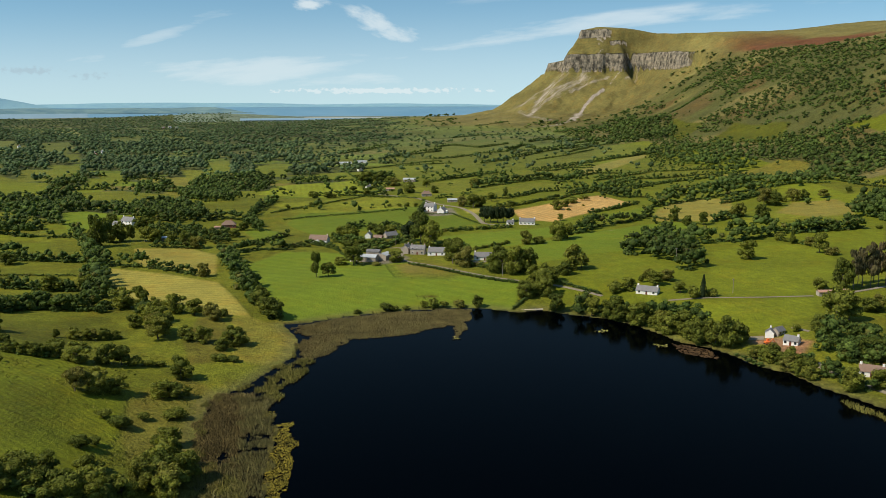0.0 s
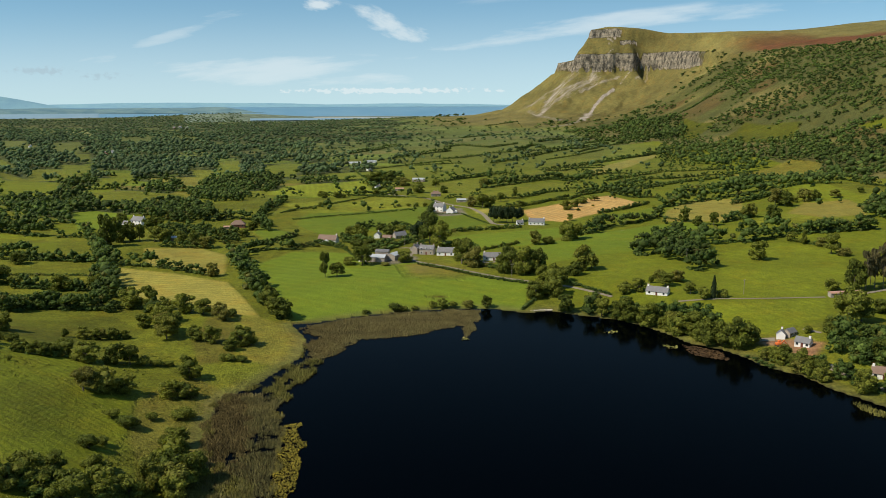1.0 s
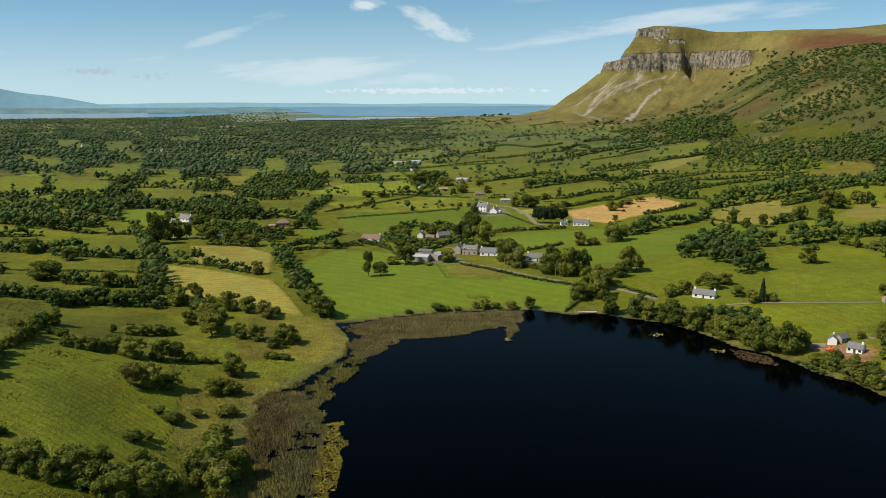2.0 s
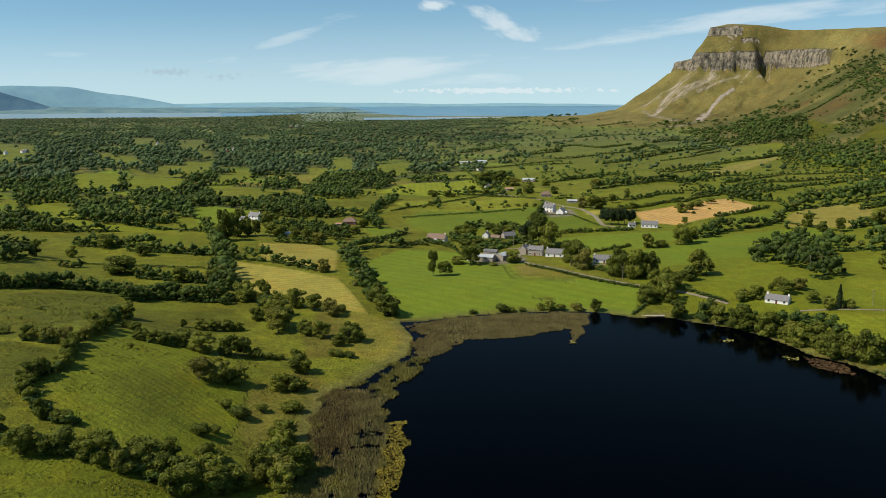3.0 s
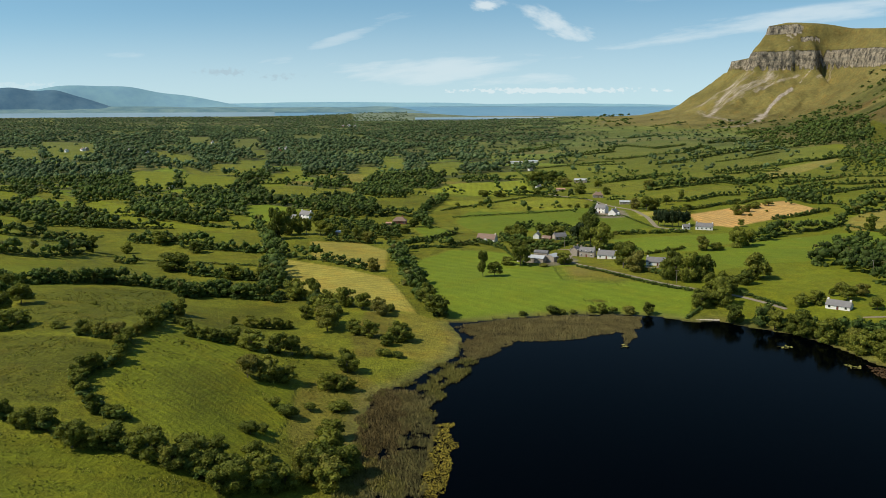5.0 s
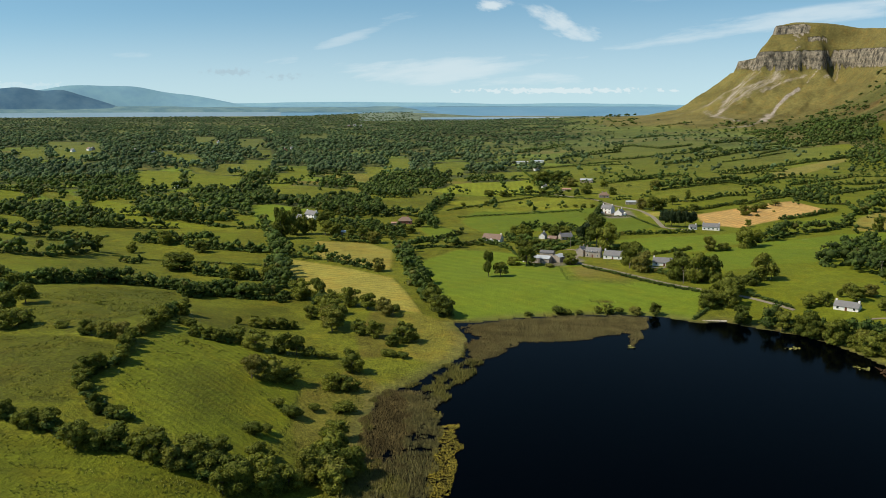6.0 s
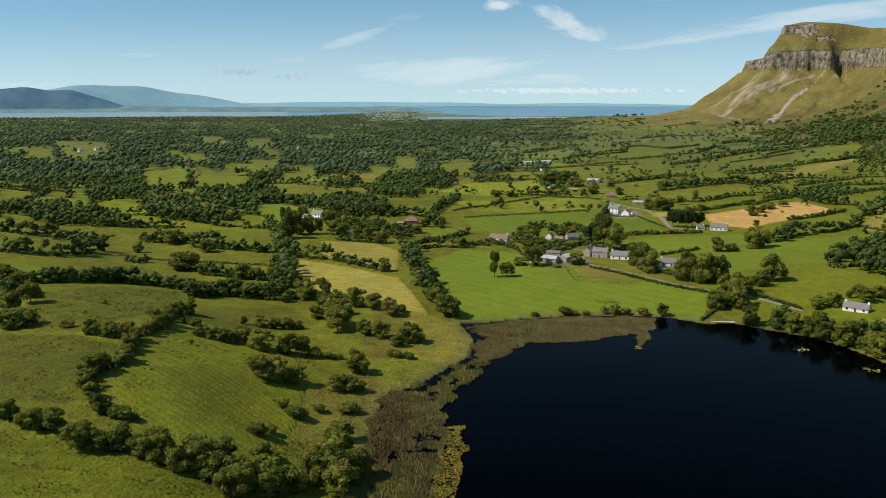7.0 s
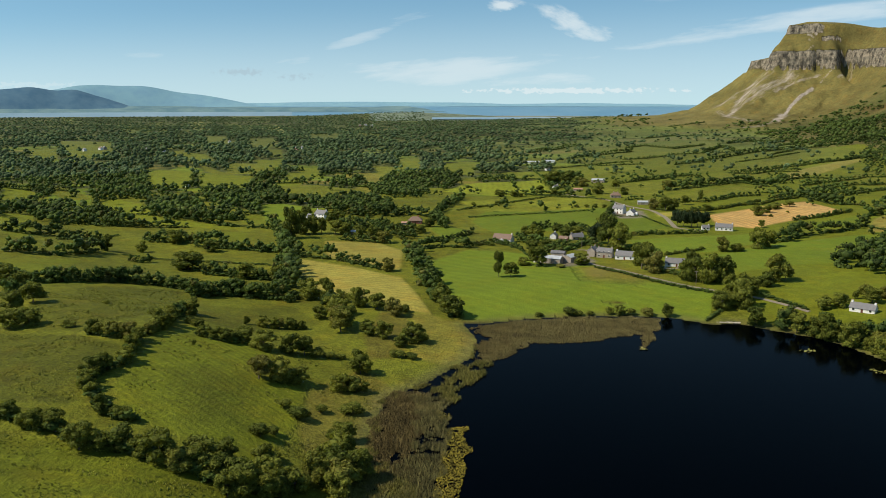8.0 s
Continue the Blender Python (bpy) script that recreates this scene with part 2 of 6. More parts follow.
def land_material():
    m, nt, b = material("land")
    p = place(nt)
    tint = attribute(nt, "tint").outputs["Color"]
    rows = attribute(nt, "rows").outputs["Fac"]
    cut = attribute(nt, "cut").outputs["Fac"]
    rock = attribute(nt, "rock").outputs["Fac"]
    bare = attribute(nt, "bare").outputs["Fac"]
    big, mid, small = noise_tex(nt, 0.022, 5, 0.6, p), noise_tex(nt, 0.16, 4, 0.65, p), noise_tex(nt, 0.9, 3, 0.7, p)
    tone = maths(nt, "MULTIPLY", remap(nt, big, 0.3, 0.7, 0.78, 1.22), remap(nt, mid, 0.3, 0.7, 0.74, 1.26))
    tone = maths(nt, "MULTIPLY", tone, remap(nt, small, 0.3, 0.7, 0.62, 1.38))
    shaggy = attribute(nt, "shaggy").outputs["Fac"]
    tone = maths(nt, "ADD", 1.0, maths(nt, "MULTIPLY", maths(nt, "SUBTRACT", tone, 1.0), shaggy))
    wave = maths(nt, "SINE", rows)
    tone = maths(nt, "MULTIPLY", tone, maths(nt, "ADD", 1.0, maths(nt, "MULTIPLY", wave, cut)))
    grass = mix(nt, 1.0, tint, grey(nt, tone), "MULTIPLY")
    grass = mix(nt, remap(nt, noise_tex(nt, 0.05, 5, 0.7, p), 0.48, 0.72, 0.0, 0.55), grass, mix(nt, 1.0, grass, (1.35, 1.0, 0.75), "MULTIPLY"))
    strata = nt.nodes.new("ShaderNodeMapping")
    strata.inputs["Scale"].default_value = (0.10, 0.10, 0.05)
    link(nt, p, strata.inputs["Vector"])
    ledge = nt.nodes.new("ShaderNodeMapping")
    ledge.inputs["Scale"].default_value = (0.012, 0.012, 0.20)
    link(nt, p, ledge.inputs["Vector"])
    crack, band = noise_tex(nt, 1.0, 5, 0.75, strata.outputs[0]), noise_tex(nt, 1.0, 4, 0.7, ledge.outputs[0])
    stone = mix(nt, remap(nt, crack, 0.40, 0.58, 0, 1), (0.056, 0.049, 0.039), (0.42, 0.355, 0.26))
    stone = mix(nt, remap(nt, band, 0.45, 0.6, 0.0, 0.5), stone, (0.13, 0.125, 0.10))
    gravel = mix(nt, remap(nt, mid, 0.3, 0.7, 0, 1), (0.25, 0.21, 0.17), (0.46, 0.40, 0.34))
    turned = nt.nodes.new("ShaderNodeMapping")
    turned.inputs["Rotation"].default_value = (0, 0, radians(-32))
    link(nt, p, turned.inputs["Vector"])
    fall = nt.nodes.new("ShaderNodeMapping")
    fall.inputs["Scale"].default_value = (0.014, 0.13, 0.03)
    link(nt, turned.outputs[0], fall.inputs["Vector"])
    runs = maths(nt, "ADD", maths(nt, "MULTIPLY", noise_tex(nt, 1.0, 4, 0.65, fall.outputs[0]), 0.7), maths(nt, "MULTIPLY", noise_tex(nt, 0.09, 5, 0.75, p), 0.3))
    ragged = remap(nt, maths(nt, "ADD", bare, maths(nt, "MULTIPLY", maths(nt, "SUBTRACT", runs, 0.5), 2.0)), 0.30, 0.75, 0, 0.95)
    colour = mix(nt, ragged, grass, gravel)
    cliff = remap(nt, maths(nt, "ADD", rock, maths(nt, "MULTIPLY", maths(nt, "SUBTRACT", crack, 0.5), 0.7)), 0.4, 0.6, 0, 1)
    colour = mix(nt, cliff, colour, stone)
    link(nt, colour, b.inputs["Base Color"])
    b.inputs["Roughness"].default_value = 0.95
    b.inputs["Specular IOR Level"].default_value = 0.15
    tuft = maths(nt, "ADD", maths(nt, "MULTIPLY", mid, 1.8), maths(nt, "MULTIPLY", small, 1.1))
    tuft = maths(nt, "MULTIPLY", tuft, shaggy)
    tuft = maths(nt, "ADD", tuft, maths(nt, "MULTIPLY", maths(nt, "MULTIPLY", crack, cliff), 16.0))
    bump(nt, b, tuft, 1.0, 0.75)
    return m


def water_material():
    m, nt, b = material("lake_water")
    b.inputs["Base Color"].default_value = (0.0001, 0.0004, 0.0008, 1)
    b.inputs["Roughness"].default_value = 0.11
    b.inputs["IOR"].default_value = 1.066
    b.inputs["Specular IOR Level"].default_value = 0.3
    p = place(nt)
    bump(nt, b, maths(nt, "ADD", noise_tex(nt, 0.8, 3, 0.6, p), noise_tex(nt, 0.09, 2, 0.5, p)), 0.12, 0.15)
    return m


LAND, WATER = land_material(), water_material()

def foliage_material(name, dark, light, autumn, single=True):
    """Leaves: colour by tree, by clump and by grain."""
    m, nt, b = material(name)
    p = place(nt)
    geo = nt.nodes.new("ShaderNodeNewGeometry")
    tree_tone = nt.nodes.new("ShaderNodeObjectInfo").outputs["Random"] if single else remap(nt, noise_tex(nt, 0.11, 1, 0.5, p), 0.3, 0.7, 0, 1)
    base = mix(nt, tree_tone, dark, light)
    base = mix(nt, remap(nt, tree_tone, 0.86, 0.97, 0.0, 0.6), base, autumn)
    clump = maths(nt, "MULTIPLY", remap(nt, geo.outputs["Random Per Island"], 0, 1, 0.62, 1.4), remap(nt, noise_tex(nt, 0.7, 4, 0.7, p), 0.3, 0.7, 0.75, 1.25))
    if not single:
        clump = maths(nt, "MULTIPLY", clump, remap(nt, noise_tex(nt, 0.011, 3, 0.6, p), 0.3, 0.7, 0.68, 1.32))
    col = mix(nt, 1.0, base, grey(nt, clump), "MULTIPLY")
    link(nt, col, b.inputs["Base Color"])
    b.inputs["Roughness"].default_value = 0.75
    b.inputs["Specular IOR Level"].default_value = 0.2
    bump(nt, b, noise_tex(nt, 2.4, 3, 0.75, p), 0.6, 0.35)
    thin = nt.nodes.new("ShaderNodeBsdfTranslucent")
    link(nt, mix(nt, 1.0, col, (1.25, 1.2, 0.6), "MULTIPLY"), thin.inputs["Color"])
    both = nt.nodes.new("ShaderNodeMixShader")
    both.inputs[0].default_value = 0.33
    link(nt, b.outputs[0], both.inputs[1])
    link(nt, thin.outputs[0], both.inputs[2])
    link(nt, both.outputs[0], nt.nodes["Material Output"].inputs["Surface"])
    return m


def bark_material():
    m, nt, b = material("bark")
    p = place(nt)
    link(nt, mix(nt, noise_tex(nt, 3.0, 5, 0.7, p), (0.05, 0.04, 0.03), (0.17, 0.14, 0.11)), b.inputs["Base Color"])
    b.inputs["Roughness"].default_value = 0.9
    bump(nt, b, noise_tex(nt, 8.0, 4, 0.7, p), 0.6, 0.05)
    return m


LEAVES = foliage_material("leaves", (0.084, 0.106, 0.015), (0.200, 0.215, 0.031), (0.17, 0.145, 0.04))
NEEDLES = foliage_material("needles", (0.020, 0.036, 0.014), (0.035, 0.055, 0.018), (0.04, 0.06, 0.02))
PINE = foliage_material("pine_needles", (0.090, 0.082, 0.036), (0.135, 0.115, 0.050), (0.16, 0.115, 0.055))
MASS_LEAVES = foliage_material("massed_leaves", (0.048, 0.080, 0.016), (0.108, 0.150, 0.029), (0.14, 0.115, 0.03), single=False)
# bluer, paler leaves for far woods: distance haze put into their colour
HAZED_LEAVES = foliage_material("far_hazed_leaves", (0.064, 0.106, 0.046), (0.130, 0.180, 0.072), (0.14, 0.135, 0.06), single=False)
BARK = bark_material()

# ---- ground sheet, mountain and water ----
def mesh_object(name, verts, faces, mats, parent=None, smooth=True):
    me = bpy.data.meshes.new(name)
    me.from_pydata(np.asarray(verts).tolist() if isinstance(verts, np.ndarray) else verts, [], faces.tolist() if isinstance(faces, np.ndarray) else faces)
    for mt in mats:
        me.materials.append(mt)
    if smooth:
        me.polygons.foreach_set("use_smooth", [True] * len(me.polygons))
    ob = new(name, me)
    ob.parent = parent
    return ob


def steps(*spans):
    """Rising values with spacings that change from span to span."""
    values = [spans[0][0]]
    for start, end, d0, d1 in spans:
        while values[-1] < end - 1e-6:
            k = (values[-1] - start) / (end - start)
            values.append(min(end, values[-1] + d0 + (d1 - d0) * k))
    return np.array(values)


GRASS, OLIVE, LUSH, HAY, MARSH = (0.142, 0.163, 0.009), (0.130, 0.140, 0.011), (0.127, 0.172, 0.012), (0.275, 0.24, 0.046), (0.15, 0.135, 0.05)
MOOR, HEATH, WOODLAND, BROWN, SAND = (0.148, 0.128, 0.040), (0.125, 0.052, 0.021), (0.065, 0.078, 0.022), (0.155, 0.142, 0.02), (0.42, 0.36, 0.27)
STUBBLE = (0.45, 0.285, 0.095)
BRACKEN, SOIL, YARD = (0.064, 0.073, 0.018), (0.26, 0.145, 0.075), (0.21, 0.19, 0.13)
FIELDS = []


def field(tone, corners, shade=1.0, cut=0.0, way=0, gap=4.0, soft=2.5):
    """A field: its sward, corners in plan, how strong, how turned and how wide apart its mowing lines are, and how soft its edge."""
    FIELDS.append(([c * shade for c in tone], corners, cut, radians(way), gap, soft, 0.45 if tone is LUSH else 0.7 if tone in (GRASS, HAY, STUBBLE) else 1.0))


# fields, by their corners in plan
field(OLIVE, [(105, 385), (131, 378), (160, 364), (205, 380), (161, 294), (148, 313), (130, 346), (119, 370)], 0.9)
field(OLIVE, [(-659, 814), (-496, 876), (-286, 714), (-218, 586), (-164, 411), (-186, 354), (-220, 274)], 0.95)
field(GRASS, [(-123, 1314), (115, 1532), (379, 1649), (438, 1096), (450, 882), (209, 399), (131, 378), (64, 441), (47, 486), (-65, 692), (-138, 947)], 0.86)
field(LUSH, [(-129, 555), (-112, 599), (-72, 593), (-52, 550), (-24, 560), (47, 486), (37, 439), (-1, 445), (-28, 439), (-63, 418), (-79, 415), (-91, 443)], 1.0, 0.05, 60, 9)
field(BROWN, [(-38, 552), (-9, 557), (23, 520), (5, 497), (-28, 502)], 0.95, soft=18)
field(SAND, [(39, 436), (47, 441), (51, 441), (50, 436), (41, 432)], 0.9)
field(LUSH, [(-135, 740), (-134, 807), (-27, 854), (8, 782), (-6, 700), (-48, 704), (-98, 664), (-123, 710)], 0.85)
field(OLIVE, [(-173, 870), (-90, 959), (-27, 930), (-27, 854), (-133, 803)], 1.35)
field(GRASS, [(-215, 989), (-210, 1096), (-119, 1150), (-87, 1000), (-137, 939)], 1.35, 0.06, 10, 7)
field(LUSH, [(-25, 787), (8, 785), (31, 726), (-2, 696)], 0.8)
field(LUSH, [(-2, 653), (91, 705), (94, 663), (54, 608), (6, 598)], 1.0)
field(LUSH, [(45, 589), (102, 659), (186, 717), (206, 690), (153, 634), (119, 571), (88, 562), (62, 536)], 0.95)
field(GRASS, [(69, 481), (118, 548), (141, 537), (143, 485), (112, 459), (82, 462)], 0.95)
field(GRASS, [(155, 501), (183, 582), (227, 608), (251, 571), (244, 531), (204, 448), (150, 438), (139, 444)], 1.0)
field(SOIL, [(133, 374), (142, 376), (153, 370), (160, 361), (150, 348), (141, 349), (143, 364), (135, 367)], 1.0, soft=3)
field(YARD, [(-51, 576), (-33, 589), (-21, 572), (-25, 557), (-45, 548)], 0.8, soft=3)
field(YARD, [(-21, 824), (9, 832), (14, 780), (-12, 773)], 0.9, soft=3)
field(GRASS, [(118, 427), (189, 433), (178, 398), (141, 379), (129, 384)], 1.05, 0.05, 20, 6)
field(STUBBLE, [(63, 799), (124, 875), (165, 918), (185, 837), (137, 786), (94, 731), (67, 746)], 1.0, 0.1, 25, 6)
field(HAY, [(19, 811), (61, 833), (57, 788), (21, 786)], 1.1)
field(BROWN, [(179, 736), (214, 828), (250, 857), (281, 852), (221, 706), (194, 709)], 1.15)
field(OLIVE, [(229, 690), (309, 767), (347, 798), (358, 759), (325, 677), (299, 695), (253, 681)], 1.25)
field(GRASS, [(315, 853), (375, 936), (425, 831), (406, 794), (348, 743), (319, 791)], 1.05)
field(LUSH, [(138, 763), (195, 813), (183, 763), (141, 726)], 0.85)
field(GRASS, [(254, 627), (307, 638), (339, 660), (291, 562), (268, 567), (260, 602)], 0.9)
field(HAY, [(-223, 617), (-181, 618), (-155, 591), (-138, 520), (-172, 538), (-200, 557)], 0.85, 0.04, 80, 5)
field(HAY, [(-224, 553), (-169, 528), (-132, 501), (-95, 420), (-109, 419), (-133, 438), (-175, 457)], 1.0, 0.09, 75, 5)
field(BROWN, [(-95, 420), (-81, 410), (-66, 381), (-64, 357), (-73, 342), (-90, 347), (-95, 389), (-109, 419)], 1.12)
field(BROWN, [(-121, 416), (-109, 419), (-95, 389), (-90, 347), (-103, 337), (-114, 365)], 0.8)
field(LUSH, [(-161, 693), (-160, 731), (-122, 680), (-120, 641), (-136, 636)], 0.9)
field(GRASS, [(-84, 692), (-61, 698), (-56, 633), (-79, 649)], 0.9)
field(GRASS, [(-168, 284), (-175, 329), (-135, 327), (-132, 289), (-112, 295), (-102, 259), (-99, 222), (-124, 221), (-143, 226), (-155, 243)], 0.9, 0.1, 65, 3.0)
field(GRASS, [(-152, 267), (-142, 292), (-125, 283), (-111, 247), (-116, 229), (-136, 236)], 0.62, 0.1, 65, 3.0, soft=16)
field(OLIVE, [(-233, 278), (-196, 285), (-173, 278), (-158, 236), (-156, 223), (-180, 216)], 0.62)
field(OLIVE, [(-255, 342), (-252, 384), (-224, 414), (-204, 372), (-195, 325), (-197, 287), (-227, 288)], 0.76)
field(OLIVE, [(-188, 348), (-204, 383), (-165, 414), (-139, 384), (-151, 352), (-166, 342)], 0.75)
field(OLIVE, [(-167, 317), (-151, 352), (-130, 359), (-105, 336), (-103, 303), (-112, 295), (-135, 327)], 0.95)
field(GRASS, [(-164, 197), (-145, 205), (-115, 206), (-102, 210), (-93, 195), (-137, 164)], 0.70, 0.05, 110, 6)
field(GRASS, [(-343, 421), (-316, 463), (-276, 366), (-285, 350)], 0.85)
field(BROWN, [(-112, 295), (-103, 330), (-84, 311), (-83, 272), (-74, 238), (-85, 224), (-102, 258)], 0.85)
field(GRASS, [(-217, 1095), (-191, 1156), (-110, 1175), (-111, 1283), (-182, 1251)], 1.0)
field(GRASS, [(-123, 1314), (-3, 1424), (22, 1312), (-98, 1212)], 1.0)
field(OLIVE, [(-64, 1046), (-17, 1124), (42, 1135), (78, 1033), (10, 951), (-24, 940)], 1.1)
field(OLIVE, [(10, 925), (126, 1097), (148, 1050), (69, 903), (26, 846)], 1.15)
field(GRASS, [(-88, 1626), (148, 1974), (190, 1669), (-3, 1444)], 0.95)
field(GRASS, [(-342, 727), (-300, 736), (-280, 681), (-318, 682)], 0.95)
field(GRASS, [(-360, 669), (-313, 675), (-302, 649), (-348, 642)], 0.9)
field(GRASS, [(-344, 629), (-293, 639), (-278, 602), (-328, 596)], 0.85)
field(OLIVE, [(-627, 776), (-557, 823), (-549, 748), (-572, 707)], 1.0)
field(HAY, [(-31, 546), (-18, 558), (-10, 534), (-16, 513), (-26, 517)], 0.62, soft=7)
field(BROWN, [(-15, 464), (-6, 467), (-1, 464), (-9, 460)], 0.6)
field(HAY, [(173, 719), (193, 783), (244, 865), (280, 848), (262, 776), (222, 703), (194, 709)], 0.8)
field(HAY, [(281, 730), (323, 802), (363, 799), (356, 755), (337, 704), (300, 698)], 0.72)
field(OLIVE, [(204, 1138), (325, 1263), (376, 1144), (282, 1092)], 1.0)
field(GRASS, [(249, 1503), (379, 1649), (357, 1506), (238, 1327)], 0.95)
field(GRASS, [(558, 1227), (601, 1193), (591, 1140), (569, 1124)], 0.72)
field(OLIVE, [(392, 919), (465, 912), (444, 845), (381, 815)], 1.0)
# far fields between the woods
field(GRASS, [(-1225, 1699), (-1111, 1723), (-878, 1363), (-884, 1306), (-935, 1319)], 0.95)
field(GRASS, [(-1134, 1476), (-1079, 1488), (-923, 1279), (-946, 1247)], 0.9)
field(GRASS, [(-821, 1450), (-740, 1434), (-646, 1289), (-658, 1246), (-787, 1400)], 0.95)
field(GRASS, [(-694, 1185), (-623, 1164), (-516, 970), (-522, 923), (-565, 944), (-674, 1131)], 1.05)
field(OLIVE, [(-656, 1252), (-536, 1128), (-513, 1080), (-528, 1078), (-630, 1202)], 1.05)
field(GRASS, [(-615, 1165), (-534, 1124), (-468, 987), (-477, 945), (-512, 971)], 1)
field(GRASS, [(-782, 966), (-740, 969), (-646, 851), (-629, 819), (-650, 812)], 0.95)
field(GRASS, [(-689, 851), (-653, 869), (-566, 754), (-564, 728), (-533, 659)], 0.95)
field(LUSH, [(-627, 859), (-597, 871), (-554, 823), (-485, 713), (-531, 740), (-602, 811)], 0.95)
field(OLIVE, [(-696, 927), (-672, 926), (-635, 906), (-548, 815), (-579, 807)], 1)
field(GRASS, [(-531, 829), (-481, 796), (-395, 688), (-341, 676), (-331, 652), (-371, 655), (-399, 669), (-410, 660), (-435, 675), (-532, 795)], 1.05)
field(OLIVE, [(-552, 931), (-468, 827), (-461, 804), (-485, 818)], 1)
field(GRASS, [(-520, 643), (-503, 663), (-389, 515), (-385, 493), (-410, 509)], 1)
field(GRASS, [(-1394, 2845), (-1264, 2791), (-957, 2113), (-1001, 2043)], 0.95)
field(HAY, [(-1244, 2792), (-1195, 2822), (-926, 2244), (-915, 2088)], 1)
field(HAY, [(-1614, 2993), (-1564, 3006), (-1094, 2167), (-1124, 2115)], 0.8)
field(GRASS, [(-1167, 2803), (-1099, 2736), (-884, 2144)], 1)
field(GRASS, [(-857, 2489), (-809, 2614), (-582, 2068), (-608, 1968)], 1.05)
field(GRASS, [(-854, 1856), (-787, 1860), (-667, 1549), (-700, 1535)], 0.9)
field(GRASS, [(-681, 1543), (-648, 1557), (-592, 1424), (-610, 1416)], 0.9)
field(OLIVE, [(-641, 1309), (-593, 1310), (-535, 1287), (-487, 1150), (-520, 1149), (-558, 1139)], 1.1)
field(GRASS, [(-624, 1379), (-568, 1390), (-514, 1235), (-553, 1231)], 0.95)
field(GRASS, [(-501, 1249), (-463, 1255), (-411, 1124), (-431, 1114)], 1)
field(GRASS, [(-556, 1136), (-512, 1130), (-437, 958), (-433, 927), (-452, 924)], 1)
field(GRASS, [(-424, 976), (-467, 1124), (-481, 1188), (-453, 1190), (-429, 1130), (-387, 966), (-397, 939)], 0.95)
field(BROWN, [(-424, 1184), (-338, 1203), (-323, 1152), (-279, 925), (-274, 870), (-325, 966), (-335, 1086)], 1.25)
field(OLIVE, [(-417, 1004), (-383, 1029), (-349, 1016), (-306, 992), (-261, 829), (-278, 809), (-317, 837), (-341, 835), (-394, 948)], 1.05)
field(LUSH, [(-359, 808), (-342, 824), (-308, 798), (-265, 726), (-276, 714), (-293, 718), (-291, 689), (-304, 695)], 1.05)
field(GRASS, [(-393, 1434), (-360, 1479), (-308, 1265), (-341, 1260)], 1.05)
field(OLIVE, [(-395, 1308), (-357, 1302), (-321, 1170), (-343, 1164)], 1.2)
field(GRASS, [(-2307, 3292), (-2555, 3522), (-1806, 2577)], 1)
field(GRASS, [(-1723, 2691), (-1674, 2731), (-1563, 2723), (-1220, 2070), (-1302, 2072)], 0.95)
field(GRASS, [(-1024, 1969), (-948, 1936), (-769, 1595), (-826, 1611)], 0.95)
field(GRASS, [(-1690, 2848), (-1681, 2909), (-1207, 2133), (-1279, 2171)], 0.9)
field(GRASS, [(-892, 2327), (-810, 2352), (-647, 1879), (-693, 1824)], 0.9)
field(GRASS, [(-300, 1366), (-265, 1422), (-242, 1385), (-217, 1206), (-254, 1195)], 1)
field(OLIVE, [(447, 1501), (529, 1594), (545, 1376), (509, 1312), (478, 1331), (446, 1422)], 0.62)
field(BROWN, [(311, 1124), (370, 1105), (449, 1162), (466, 1112), (443, 1039), (398, 1027), (362, 1079)], 1.1)
field(HAY, [(186, 1218), (255, 1329), (326, 1396), (316, 1353), (235, 1222), (187, 1168)], 0.8)
field(GRASS, [(233, 1353), (310, 1620), (387, 1637), (358, 1504), (271, 1326), (230, 1284)], 1)
field(OLIVE, [(88, 1173), (128, 1262), (202, 1447), (263, 1527), (236, 1373), (180, 1231), (128, 1188)], 1)
field(OLIVE, [(440, 1863), (513, 1941), (511, 1705), (423, 1574)], 0.58)


SCREE = []  # width, strength and way of each stony run below the cliff


def scree(width, strength, points):
    SCREE.append((width, strength, points))


scree(20, 0.56, [(372, 2870), (339, 2852), (292, 2833), (245, 2857)])
scree(6, 0.80, [(359, 2853), (332, 2820), (297, 2788), (260, 2695)])
scree(13, 0.72, [(450, 2844), (389, 2817), (342, 2795), (306, 2775), (279, 2737)])
scree(6, 0.60, [(532, 2834), (461, 2818), (404, 2795)])
scree(8, 0.65, [(246, 2773), (274, 2645), (313, 2592)])
scree(2.5, 0.70, [(578, 2844), (552, 2830), (531, 2810)])
scree(4, 0.95, [(507, 2790), (470, 2760), (441, 2729), (412, 2676)])
scree(8, 1.0, [(412, 2676), (378, 2576)])
scree(5, 0.8, [(378, 2576), (321, 2482), (283, 2459)])
scree(5, 0.5, [(623, 2851), (581, 2812)])
scree(2, 0.75, [(541, 2910), (494, 2905)])
scree(2, 0.7, [(547, 2910), (505, 2895)])
scree(2, 0.7, [(519, 2881), (500, 2870)])


